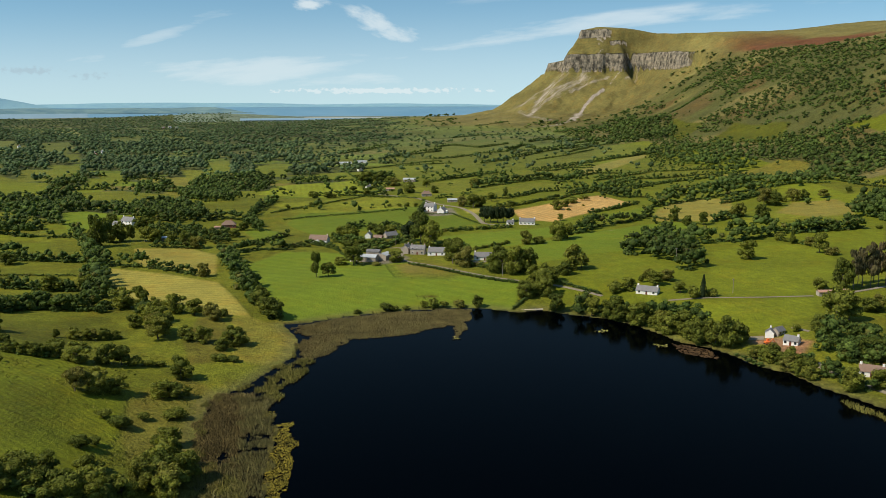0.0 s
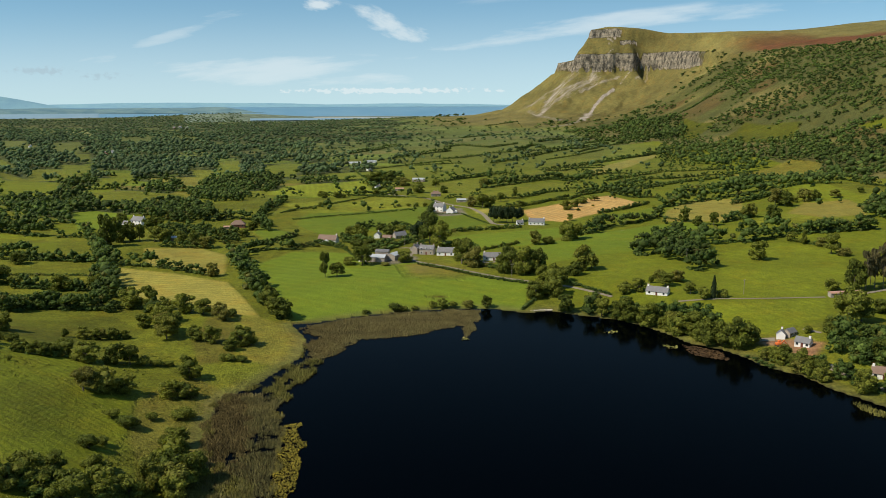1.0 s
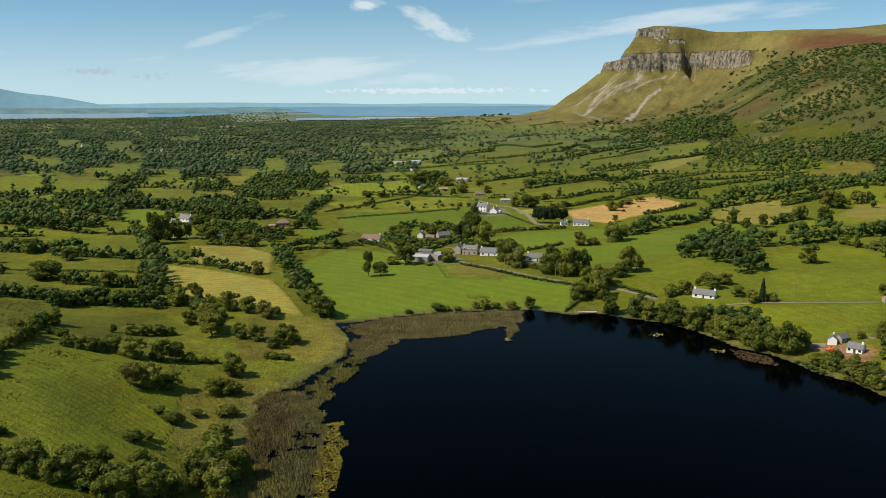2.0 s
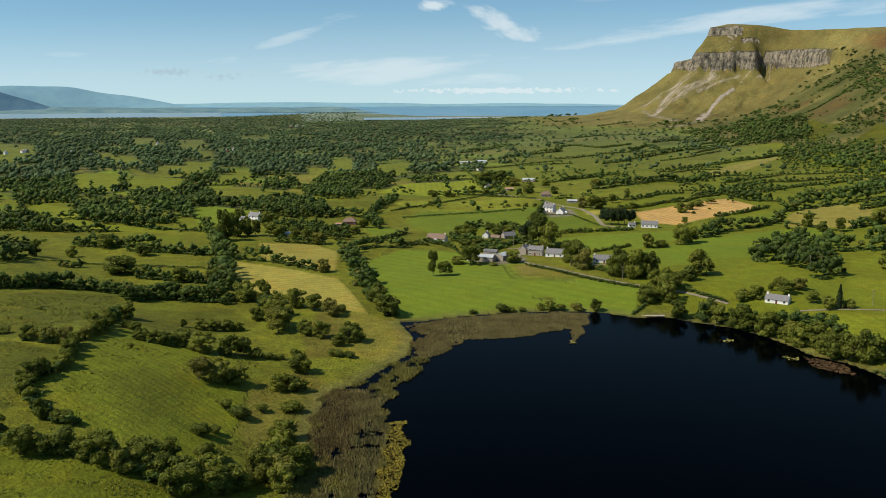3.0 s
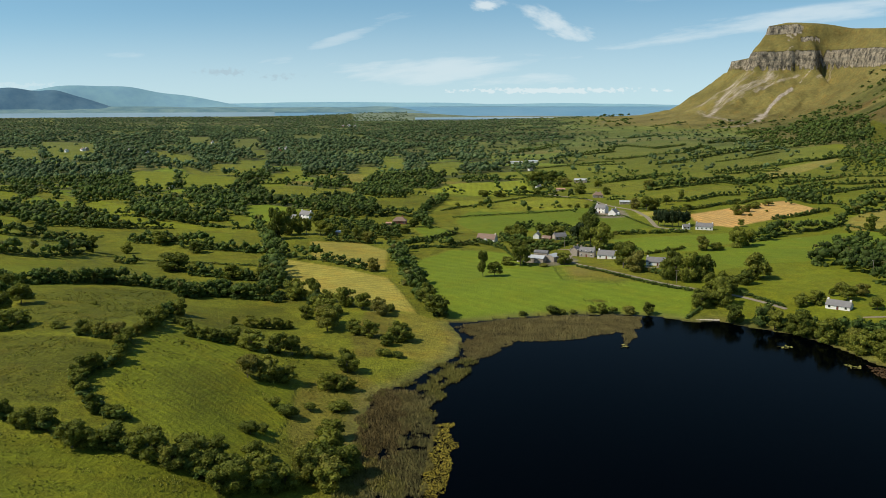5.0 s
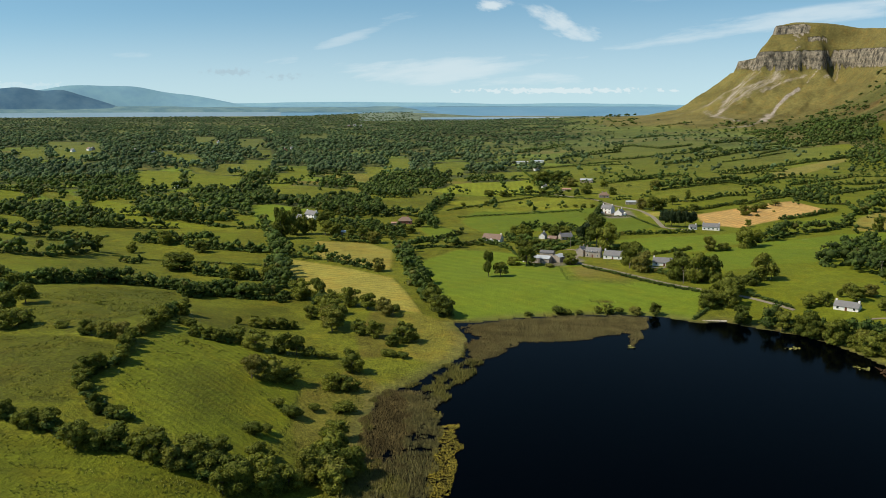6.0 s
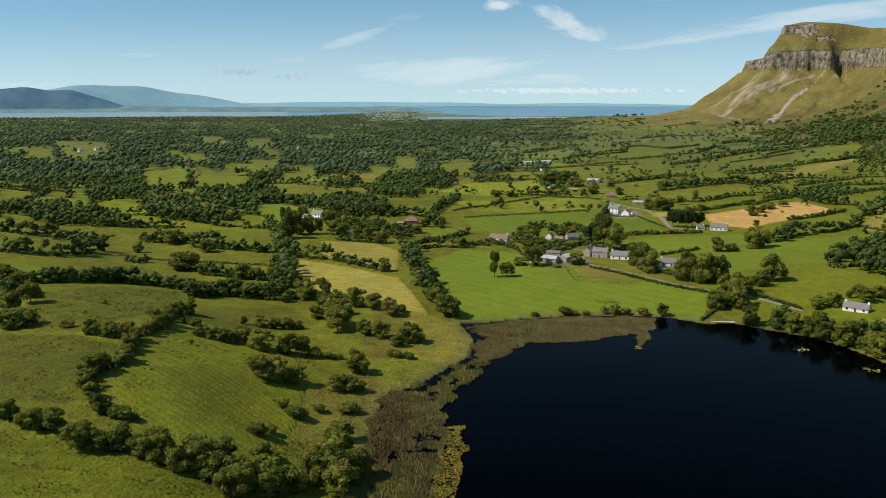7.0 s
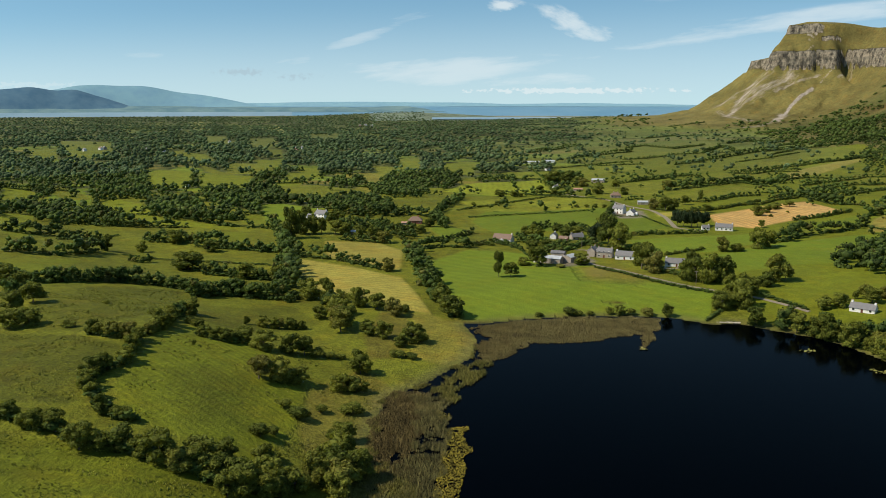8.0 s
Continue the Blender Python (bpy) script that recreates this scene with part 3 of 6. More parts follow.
def cells(x, y, size, stretch, turn, seed):
    """Random cells of land: for each place the number of its cell and how far it is from the cell's edge."""
    c, s = math.cos(turn), math.sin(turn)
    u, v = (x * c + y * s) / (size * stretch), (y * c - x * s) / size
    bu, bv = np.floor(u), np.floor(v)
    d1, d2, name = np.full(np.shape(x), 9e9), np.full(np.shape(x), 9e9), np.zeros(np.shape(x))
    for i in (-1, 0, 1):
        for j in (-1, 0, 1):
            a, b = bu + i, bv + j
            ra = np.modf(np.abs(np.sin(a * 12.9898 + b * 78.233 + seed) * 43758.5453))[0]
            rb = np.modf(np.abs(np.sin(a * 39.346 + b * 11.135 + seed) * 24634.6345))[0]
            d = np.maximum(np.abs(u - a - 0.2 - 0.6 * ra) * 0.9, np.abs(v - b - 0.2 - 0.6 * rb)) + 0.25 * np.hypot(u - a - 0.2 - 0.6 * ra, v - b - 0.2 - 0.6 * rb)
            near = d < d1
            d2 = np.where(near, d1, np.minimum(d2, d))
            name = np.where(near, np.modf(ra * 7.3 + rb * 3.7)[0], name)
            d1 = np.where(near, d, d1)
    return name, (d2 - d1) * size * 0.6


def woods_from(x):
    """How far out the woods begin: nearer on the west side."""
    return 950 - 190 * ease(-x, 230, 330)


def glade(x, y):
    """Below zero where a wood opens into a grassy glade."""
    return 0.34 + wobble(x, y, 46, 35) + 0.5 * wobble(x, y, 18, 36)


def patchwork(x, y):
    """Cells of the far farmland: number, distance from the hedge, and how wooded it is."""
    name, edge = cells(x + 70 * wobble(x, y, 330, 12), y + 90 * wobble(x, y, 280, 13), 78, 1.9, 0.42, 4.0)
    far = np.hypot(x, y)
    leafy = 0.42 + 0.25 * wobble(x, y, 420, 11) + 0.10 * ease(far, 1000, 2600) + 0.10 * ease(-x, 0, 900) + 0.44 * ease(-x - 0.05 * y, 120, 330) - 0.50 * ease(x + 0.08 * y, -150, 200) - 0.1 * ease(far, 3000, 4000)
    return name, edge, leafy


def sheet():
    az = np.radians(np.concatenate([np.arange(-180, -32, 4.0), np.arange(-32, -18, 0.175), np.arange(-18, -6, 0.075), np.arange(-6, 43, 0.175), np.arange(43, 180, 4.0)]))
    rad = steps((40, 150, 12, 4), (150, 700, 2.6, 4.4), (700, 2000, 4.4, 11), (2000, 2700, 11, 10), (2700, 3150, 5, 5), (3150, 4250, 12, 25), (4250, 4300, 25, 25))
    rad = np.concatenate([[0.0, 20.0], rad])
    a, r = np.meshgrid(az, rad, indexing="ij")
    x, y = -np.sin(a) * r, np.cos(a) * r
    z = height(x, y)
    n, k = a.shape
    # sward
    tint = np.empty((n, k, 3))
    name, edge, leafy = patchwork(x, y)
    tone = np.modf(name * 13.7)[0]
    for c in range(3):
        lo, hi = GRASS[c] * 0.75, OLIVE[c] * 1.05
        tint[..., c] = np.where(tone < 0.45, LUSH[c], np.where(tone < 0.85, lo + (hi - lo) * np.modf(tone * 5)[0], HAY[c] * 0.6))
    wood = (np.modf(name * 29.1)[0] < leafy) & (r > woods_from(x)) & (glade(x, y) > -0.1)
    tint[wood] = np.array(WOODLAND) * 1.2
    near = r < woods_from(x)
    tint[near] = np.array(OLIVE) * 0.95
    tint *= (0.85 + 0.3 * np.modf(name * 5.9)[0])[..., None]
    rows, cut, shaggy = np.zeros((n, k)), np.zeros((n, k)), np.ones((n, k))
    # hillside: rough grass, heather on the bench, bare scree and rock on the prow
    s, prow = rim_offset(x, y)
    rough = ease(-s, -520, -380) * (1 - prow) + prow * ease(-s, -620, -380)
    moor = np.array(MOOR) * (1 + 0.25 * wobble(x, y, 70, 21))[..., None]
    tint += (moor - tint) * rough[..., None]
    fern = (1 - prow) * ease(s, -12, 20) * (1 - ease(s, 330, 470)) * ease(wobble(x, y, 120, 27) + 0.5 * wobble(x, y, 45, 28), -0.9, -0.1)
    tint += (np.array(BRACKEN) - tint) * (fern * 0.82)[..., None]
    heath = (1 - prow * 0.95) * ease(-s, 15, 50) * (1 - ease(-s, 170, 230)) * ease(wobble(x, y, 240, 22), -0.7, -0.3)
    heath = np.maximum(heath, 0.35 * ease(wobble(x, y, 90, 23), 0.55, 0.8) * ease(-s, -300, -200) * ease(s, 20, 60) * (1 - prow))
    tint += (np.array(HEATH) - tint) * heath[..., None]
    rock = prow * np.maximum(ease(-s, -3, 1) * (1 - ease(-s, 11, 17)) * (1 - 0.4 * ease(y - 0.6 * (x - 470), 3060, 3110)), np.maximum(0.9 * ease(-s, 48, 51) * (1 - ease(-s, 58, 63)) * (1 - ease(x, 535, 560)), 0.8 * ease(-s, 34, 36) * (1 - ease(-s, 42, 45)) * ease(x, 535, 545) * (1 - ease(x, 595, 610))))
    rock *= 1 - 0.75 * ease(x, 680, 770)
    bare = np.zeros((n, k))
    stony = (s > -90) & (s < 480) & (prow > 0.05)
    px, py, ps = x[stony], y[stony], s[stony]
    streaks = 0.5 + 0.6 * wobble(px + 0.9 * ps, ps * 0.12, 11, 25) + 0.5 * wobble(px + 0.9 * ps, ps * 0.2, 5, 30)
    runs = np.zeros(len(px))
    for width, strength, points in SCREE:
        d, _ = polyline_distance(px, py, points)
        runs = np.maximum(runs, strength * np.exp(-(d / (width * (2.1 if width > 4 else 1.2))) ** 2) * (0.6 + 0.3 * streaks if width > 4 else 1.1))
    bare[stony] = runs
    # fields
    for tone, corners, strength, way, gap, soft, smooth in FIELDS:
        xs, ys = [p[0] for p in corners], [p[1] for p in corners]
        box = (x > min(xs)) & (x < max(xs)) & (y > min(ys)) & (y < max(ys))
        hit = np.zeros((n, k), bool)
        hit[box] = inside(x[box], y[box], corners)
        edge_m, _ = polyline_distance(x[hit], y[hit], corners, True)
        tint[hit] += (np.array(tone) - tint[hit]) * ease(edge_m, -0.3 * soft, soft)[:, None]
        cut[hit] = strength
        shaggy[hit] = smooth
        rows[hit] = ((x * math.cos(way) + y * math.sin(way)) * 2 * math.pi / gap)[hit]
    # distance haze put into the tint: paler, greyer fields down the valley
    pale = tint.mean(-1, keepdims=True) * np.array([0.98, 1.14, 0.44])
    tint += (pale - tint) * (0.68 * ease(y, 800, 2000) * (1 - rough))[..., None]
    # damp ground by the water
    shore, _ = polyline_distance(x, y, SHORE, True)
    wet = inside(x, y, SHORE)
    damp = (1 - ease(shore, 2, 9)) * 0.5
    tint += (np.array(MARSH) * 0.8 - tint) * damp[..., None]
    tint[wet] = (0.03, 0.025, 0.015)
    dunes = (r > 3450) & (a > radians(-5)) & (a < radians(17))
    tint[dunes] = np.array((0.15, 0.19, 0.13)) * (1 + 0.3 * wobble(x, y, 40, 41))[dunes][:, None]
    coast = ease(r, 4150, 4260)
    tint += (np.array(SAND) * 0.6 - tint) * (coast * 0.3)[..., None]

    ids = np.arange(n * k).reshape(n, k)
    nxt = np.roll(ids, -1, axis=0)
    faces = np.stack([ids[:, :-1], nxt[:, :-1], nxt[:, 1:], ids[:, 1:]], -1)
    high = (s[:, :-1] < 420) & (r[:, :-1] > 300)
    verts = np.stack([x, y, z], -1).reshape(-1, 3)
    for label, pick in (("ground", ~high), ("mountain", high)):
        fs = faces[pick]
        used, back_ids = np.unique(fs, return_inverse=True)
        ob = mesh_object(label, verts[used], back_ids.reshape(-1, 4), [LAND])
        for key, data in (("rows", rows), ("cut", cut), ("shaggy", shaggy), ("rock", rock), ("bare", bare)):
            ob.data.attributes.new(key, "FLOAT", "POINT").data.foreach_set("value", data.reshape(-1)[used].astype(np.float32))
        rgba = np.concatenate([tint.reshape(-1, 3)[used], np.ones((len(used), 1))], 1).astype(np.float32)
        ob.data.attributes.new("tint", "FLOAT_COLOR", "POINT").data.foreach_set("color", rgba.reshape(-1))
        if label == "ground":
            tagged(ob, "green valley floor of hedged pastures beside a dark lake", "ground", kind="structure")
        else:
            tagged(ob, "grassy flat-topped mountain with grey cliff band and pale scree", "mountain", kind="structure")


sheet()


def disc(name, points, z, mat, label, category):
    bm = bmesh.new()
    bm.faces.new([bm.verts.new((x, y, z)) for x, y in points])
    bmesh.ops.triangulate(bm, faces=bm.faces[:])
    me = bpy.data.meshes.new(name)
    bm.to_mesh(me)
    bm.free()
    me.materials.append(mat)
    return tagged(new(name, me), label, category, kind="structure")


disc("lake_water", [(x * 1.02 + (3 if x > 0 else -3), y + 2) for x, y in SHORE], 0.0, WATER, "dark still lake with faint ripples", "lake")


# ---- the bay and the hills across it ----
def plain_material(name, low, high, scale, rough=0.9, spec=0.2):
    m, nt, b = material(name)
    link(nt, mix(nt, remap(nt, noise_tex(nt, scale, 5, 0.65, place(nt)), 0.3, 0.7, 0, 1), low, high), b.inputs["Base Color"])
    b.inputs["Roughness"].default_value, b.inputs["Specular IOR Level"].default_value = rough, spec
    return m


SEA = plain_material("sea_water", (0.12, 0.26, 0.37), (0.17, 0.31, 0.41), 0.004, 0.5, 0.3)
BAY = plain_material("bay_water", (0.18, 0.29, 0.36), (0.25, 0.35, 0.41), 0.006, 0.5, 0.3)
SANDBAR = plain_material("sand", (0.40, 0.36, 0.28), (0.50, 0.45, 0.36), 0.01)
# blue distance haze put into the base colours of hills and far shore
HILL_NEAR = plain_material("far_hill_near_hazed", (0.062, 0.142, 0.222), (0.105, 0.195, 0.258), 0.02)
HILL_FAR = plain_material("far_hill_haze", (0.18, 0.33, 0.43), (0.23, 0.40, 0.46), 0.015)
SHORELAND = plain_material("far_shore_hazed", (0.080, 0.165, 0.210), (0.18, 0.275, 0.27), 0.012)


def ring(name, a0, a1, profile, mat, label, category, wave=0.0, seed=0, step=0.5):
    """A band of distance between two bearings (degrees to the left): profile gives rows of range and height."""
    az = np.radians(np.arange(a0, a1 + step, step))
    fade = np.clip(np.minimum(az - az[0], az[-1] - az) / radians(2.5), 0, 1) if wave else np.ones(len(az))
    vs = []
    for rng_m, z in profile:
        for a, fd in zip(az, fade):
            bumpy = wave * float(wobble(np.array([a * 900.0]), np.array([rng_m]), 30, seed)[0]) if wave and z > profile[0][1] else 0
            vs.append((-math.sin(a) * rng_m, math.cos(a) * rng_m, profile[0][1] + (z + bumpy - profile[0][1]) * fd))
    n = len(az)
    fs = [(i * n + j, i * n + j + 1, (i + 1) * n + j + 1, (i + 1) * n + j) for i in range(len(profile) - 1) for j in range(n - 1)]
    return tagged(mesh_object(name, vs, fs, [mat]), label, category, kind="structure")


ring("sea", -180, 180, [(4150, 20), (4300, 30), (4600, 54), (4880, 76.5)], SEA, "calm blue sea at the horizon beyond the bay", "sea", step=2)
ring("bay_water", 22, 46, [(4270, 28.5), (4300, 31), (4440, 43), (4482, 46.4)], BAY, "pale shallow water of the bay", "water")
ring("bay_water", -3, 13, [(3520, 28.6), (3700, 29.5), (3850, 31)], BAY, "pale tidal inlet behind the dunes", "water")
ring("sandbar", -6, 9, [(3850, 31.1), (3890, 31.4), (3960, 31)], SANDBAR, "pale sand bar between inlet and sea", "sand")
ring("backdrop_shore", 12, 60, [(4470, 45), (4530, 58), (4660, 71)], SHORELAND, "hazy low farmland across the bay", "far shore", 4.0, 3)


def far_hill(name, peak_az, half, top, r, base, mat, label, steep=1.0):
    """A rounded far hill: a ridge across the view that sinks to both sides."""
    vs, fs, n = [], [], 61
    for j in range(9):
        q = j / 8
        for i in range(n):
            k = -1 + 2 * i / (n - 1)
            crest = max(0.0, 1 - abs(k) ** (1.6 * steep)) * (1 + 0.10 * float(wobble(np.array([k * 300]), np.array([peak_az * 10.0]), 60, 4)[0]))
            z = base + (top - base) * crest * (0.25 * math.sin(q * math.pi / 2) + 0.75 * q)
            a = radians(peak_az) + k * radians(half)
            d = r + 130 * q
            vs.append((-math.sin(a) * d, math.cos(a) * d, z))
    for j in range(8):
        for i in range(n - 1):
            fs.append((j * n + i, j * n + i + 1, (j + 1) * n + i + 1, (j + 1) * n + i))
    tagged(mesh_object(name, vs, fs, [mat]), label, "far hill", kind="structure")


far_hill("backdrop_hill", 37.5, 6.3, 163, 4560, 54, HILL_NEAR, "dark hill across the bay, with blue haze in its colour", 1.3)
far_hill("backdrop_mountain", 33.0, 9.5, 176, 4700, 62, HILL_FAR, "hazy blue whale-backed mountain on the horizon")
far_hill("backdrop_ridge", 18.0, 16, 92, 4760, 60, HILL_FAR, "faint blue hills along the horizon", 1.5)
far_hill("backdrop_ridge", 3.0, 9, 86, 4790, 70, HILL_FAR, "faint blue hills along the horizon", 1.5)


# ---- trees and hedges ----
rng = np.random.default_rng(7)


def ball(level):
    bm = bmesh.new()
    bmesh.ops.create_icosphere(bm, subdivisions=level, radius=1)
    v = np.array([q.co[:] for q in bm.verts])
    f = np.array([[q.index for q in face.verts] for face in bm.faces])
    bm.free()
    return v, f


BALLS = {1: ball(1), 2: ball(2)}


def lobes_mesh(centres, radii, level, leaves, leaf, seed, squash=0.85):
    """Lumpy lobes with loose tufts of leaves on the outside: vertices and triangles."""
    r = np.random.default_rng(seed)
    bv, bf = BALLS[level]
    vs, fs, n = [], [], 0
    for c, rad in zip(centres, radii):
        wild = 1 + r.uniform(-0.2, 0.2, (len(bv), 1))
        v = bv * wild * rad * 0.83 * np.array([1, 1, squash]) + c
        vs.append(v)
        fs.append(bf + n)
        n += len(v)
    made = 0
    while made < leaves:
        i = r.integers(len(radii))
        d = r.normal(size=3)
        d /= np.linalg.norm(d)
        if d[2] < -0.5:
            continue
        q = centres[i] + d * radii[i] * r.uniform(0.82, 1.2) * np.array([1, 1, squash])
        inside_other = np.linalg.norm(centres - q, axis=1) < radii * 0.85
        if inside_other.any():
            continue
        nrm = d + r.normal(size=3) * 0.75
        nrm /= np.linalg.norm(nrm)
        a = np.cross(nrm, r.normal(size=3))
        a /= np.linalg.norm(a)
        b = np.cross(nrm, a)
        s = leaf * r.uniform(0.6, 1.3)
        vs.append(np.array([q - a * s, q - b * s * 0.7, q + a * s + nrm * s * 0.3, q + b * s * 0.7]))
        fs.append(np.array([[0, 1, 2], [0, 2, 3]]) + n)
        n += 4
        made += 1
    return np.concatenate(vs), np.concatenate(fs)


def crown_shape(seed, count, tall=1.0, low=0.16):
    """Centres and radii of the lobes of a broad crown that is 1 high and 1 wide."""
    r = np.random.default_rng(seed)
    c, rad = [np.array([0, 0, 0.55 + 0.1 * tall])], [0.27]
    for i in range(count - 1):
        a, z = r.uniform(0, 2 * math.pi), r.uniform(low + 0.12, 0.86)
        reach = 0.33 * math.sqrt(max(0.08, 1 - ((z - 0.5) / 0.48) ** 2)) * r.uniform(0.75, 1.15)
        c.append(np.array([math.cos(a) * reach, math.sin(a) * reach, z]))
        rad.append(r.uniform(0.13, 0.21) * (1.1 - 0.35 * z))
    return np.array(c), np.array(rad)


def trunk_mesh(seed, top=0.62, girth=0.030, limbs=4):
    """A tapered trunk with limbs, for a tree 1 high."""
    r = np.random.default_rng(seed)
    vs, fs = [], []

    def limb(path, r0, r1):
        k = 6
        start = len(vs)
        for i, p in enumerate(path):
            rad = r0 + (r1 - r0) * i / (len(path) - 1)
            for j in range(k):
                a = 2 * math.pi * j / k
                vs.append((p[0] + math.cos(a) * rad, p[1] + math.sin(a) * rad, p[2]))
        for i in range(len(path) - 1):
            for j in range(k):
                q, w = start + i * k + j, start + i * k + (j + 1) % k
                fs.append((q, w, w + k, q + k))

    lean = r.normal(size=2) * 0.03
    limb([(lean[0] * t, lean[1] * t, -0.05 + (top + 0.05) * t) for t in (0, 0.07, 0.3, 0.65, 1)], girth * 1.3, girth * 0.35)
    for i in range(limbs):
        a, z = 2 * math.pi * (i + r.uniform(0, 0.6)) / limbs, r.uniform(0.2, 0.45)
        limb([(lean[0] * z + math.cos(a) * q, lean[1] * z + math.sin(a) * q, z + q * 1.0) for q in (0, 0.12, 0.27)], girth * 0.5, girth * 0.15)
    return vs, fs


def make_tree(name, kind, seed, label):
    """One tree 1 m high and 1 m wide: an Empty with a trunk and a crown."""
    base = new(name)
    base.empty_display_size = 0.2
    if kind == "conifer":
        c = np.array([(0, 0, 0.12 + 0.085 * i) for i in range(10)])
        rad = np.array([0.46 * (1 - i / 10.5) for i in range(10)])
        v, f = lobes_mesh(c, rad, 1, 700, 0.045, seed, 0.42)
    elif kind == "pine":
        r = np.random.default_rng(seed)
        c = np.array([(r.uniform(-0.22, 0.22), r.uniform(-0.22, 0.22), z) for z in np.linspace(0.38, 0.92, 9)])
        v, f = lobes_mesh(c, np.linspace(0.30, 0.15, 9), 1, 700, 0.05, seed, 0.42)
    elif kind == "shrub":
        r = np.random.default_rng(seed)
        c = np.array([(math.cos(a) * q, math.sin(a) * q, z) for a, q, z in zip(r.uniform(0, 6.28, 9), r.uniform(0.05, 0.33, 9), r.uniform(0.2, 0.62, 9))])
        v, f = lobes_mesh(c, r.uniform(0.17, 0.27, 9), 1, 760, 0.048, seed, 1.1)
    elif kind == "dark":
        c, rad = crown_shape(seed, 12, low=0.02)
        v, f = lobes_mesh(c, rad * 1.1, 1, 800, 0.05, seed)
    else:
        c, rad = crown_shape(seed, 17, low=-0.08 if seed % 3 else 0.06)
        v, f = lobes_mesh(c, rad * 1.02, 1, 1500, 0.040, seed)
    tv, tf = trunk_mesh(seed, 0.9 if kind in ("conifer", "pine") else 0.4 if kind == "shrub" else 0.6, 0.022 if kind == "shrub" else 0.03)
    mesh_object("trunk", tv, tf, [BARK], base)
    mesh_object("crown", v, f, [{"conifer": NEEDLES, "dark": NEEDLES, "pine": PINE}.get(kind, LEAVES)], base)
    category = "shrub" if kind == "shrub" else "tree"
    return tagged(base, label, category)


MODELS = {
    "broad": [make_tree("tree", "broad", s, "broad-leaved hedgerow tree in full summer leaf on grass") for s in range(11, 18)],
    "shrub": [make_tree("shrub", "shrub", s, "rounded green willow shrub growing in rough grass") for s in range(21, 26)],
    "conifer": [make_tree("conifer", "conifer", 31, "narrow dark green conifer among broad-leaved trees")],
    "pine": [make_tree("pine_tree", "pine", s, "tall brownish pine tree with a bare lower trunk") for s in (41, 42)],
    "dark": [make_tree("tree", "dark", 51, "dense dark evergreen shelter tree beside a stubble field")],
}
PLANTS = []  # x, y, height, width, kind, singled out


def tree(x, y, h, w, kind="broad"):
    PLANTS.append((x, y, h, w, kind, True))


def shrub(x, y, h, w):
    PLANTS.append((x, y, h, w, "shrub", True))


def along(points, gap, jitter):
    """Places along a line at about that gap."""
    found = []
    for (ax, ay), (bx, by) in zip(points, points[1:]):
        n = max(1, round(math.hypot(bx - ax, by - ay) / gap))
        for i in range(n):
            k = (i + rng.uniform(0.1, 0.9)) / n
            found.append((ax + (bx - ax) * k + rng.normal() * jitter, ay + (by - ay) * k + rng.normal() * jitter))
    return found


HEDGES = []


def tree_row(points, h, gap=0.65):
    """A grown-out hedgerow: trees of uneven height over a strip of bushes."""
    for x, y in along(points, h * gap, h * 0.10):
        q = h * rng.uniform(0.62, 1.12)
        PLANTS.append((x, y, q, q * rng.uniform(0.85, 1.2), "broad" if q > 3.6 else "shrub", False))
    HEDGES.append((points, min(2.6, 0.5 * h)))


def hedge(points, h):
    HEDGES.append((points, max(1.2, min(h, 2.6))))


def wood(corners, h, gap):
    """A stand of trees that fills its outline."""
    xs, ys = [p[0] for p in corners], [p[1] for p in corners]
    step = h * gap
    for gx in np.arange(min(xs), max(xs), step):
        for gy in np.arange(min(ys), max(ys), step):
            x, y = gx + rng.uniform(0, step), gy + rng.uniform(0, step)
            if inside(np.array([x]), np.array([y]), corners)[0]:
                q = h * rng.uniform(0.65, 1.1)
                PLANTS.append((x, y, q, q * rng.uniform(0.85, 1.15), "broad", False))


# shore of the near hill
tree(-101, 322, 9.5, 10.1)
tree(-127, 287, 8.0, 9.0)
tree(-122, 293, 8.9, 10.8)
tree(-117, 298, 6.9, 9.6)
tree(-102, 301, 6.8, 8.7)
tree(-96, 302, 6.4, 8.7)
shrub(-91, 282, 5.0, 8.6)
shrub(-112, 272, 3.6, 6.1)
shrub(-104, 267, 5.1, 8.3)
shrub(-101, 277, 3.6, 5.3)
shrub(-107, 243, 5.1, 6.6)
shrub(-105, 248, 3.3, 4.5)
tree(-86, 258, 6.3, 7.6)
shrub(-90, 258, 4.1, 4.6)
shrub(-167, 363, 4.7, 3.5)
tree(-110, 211, 7.5, 10.0)
tree(-107, 220, 6.1, 7.6)
shrub(-101, 230, 4.8, 6.3)
shrub(-97, 231, 3.8, 5.3)
tree(-105, 208, 6.4, 8.2)
tree(-98, 209, 7.7, 9.8)
tree(-93, 216, 8.2, 9.3)
tree(-86, 218, 7.2, 8.3)
tree(-82, 227, 7.4, 8.6)
tree(-82, 241, 9.8, 10.7)
tree(-73, 234, 7.8, 9.4)
tree(-75, 223, 8.2, 9.4)
tree(-67, 221, 6.5, 8.3)
shrub(-66, 235, 4.4, 5.2)
tree(-113, 371, 6.7, 8.9)
tree(-105, 368, 7.6, 8.8)
tree(-95, 360, 5.4, 7.5)
tree(-92, 368, 8.5, 10.7)
shrub(-88, 369, 5.0, 6.7)
shrub(-93, 346, 3.3, 7.3)
shrub(-87, 346, 2.8, 6.3)
tree_row([(-165, 313), (-156, 316)], 4.8)
tree_row([(-154, 314), (-148, 322)], 7.6)
tree(-140, 321, 7.9, 10.9)
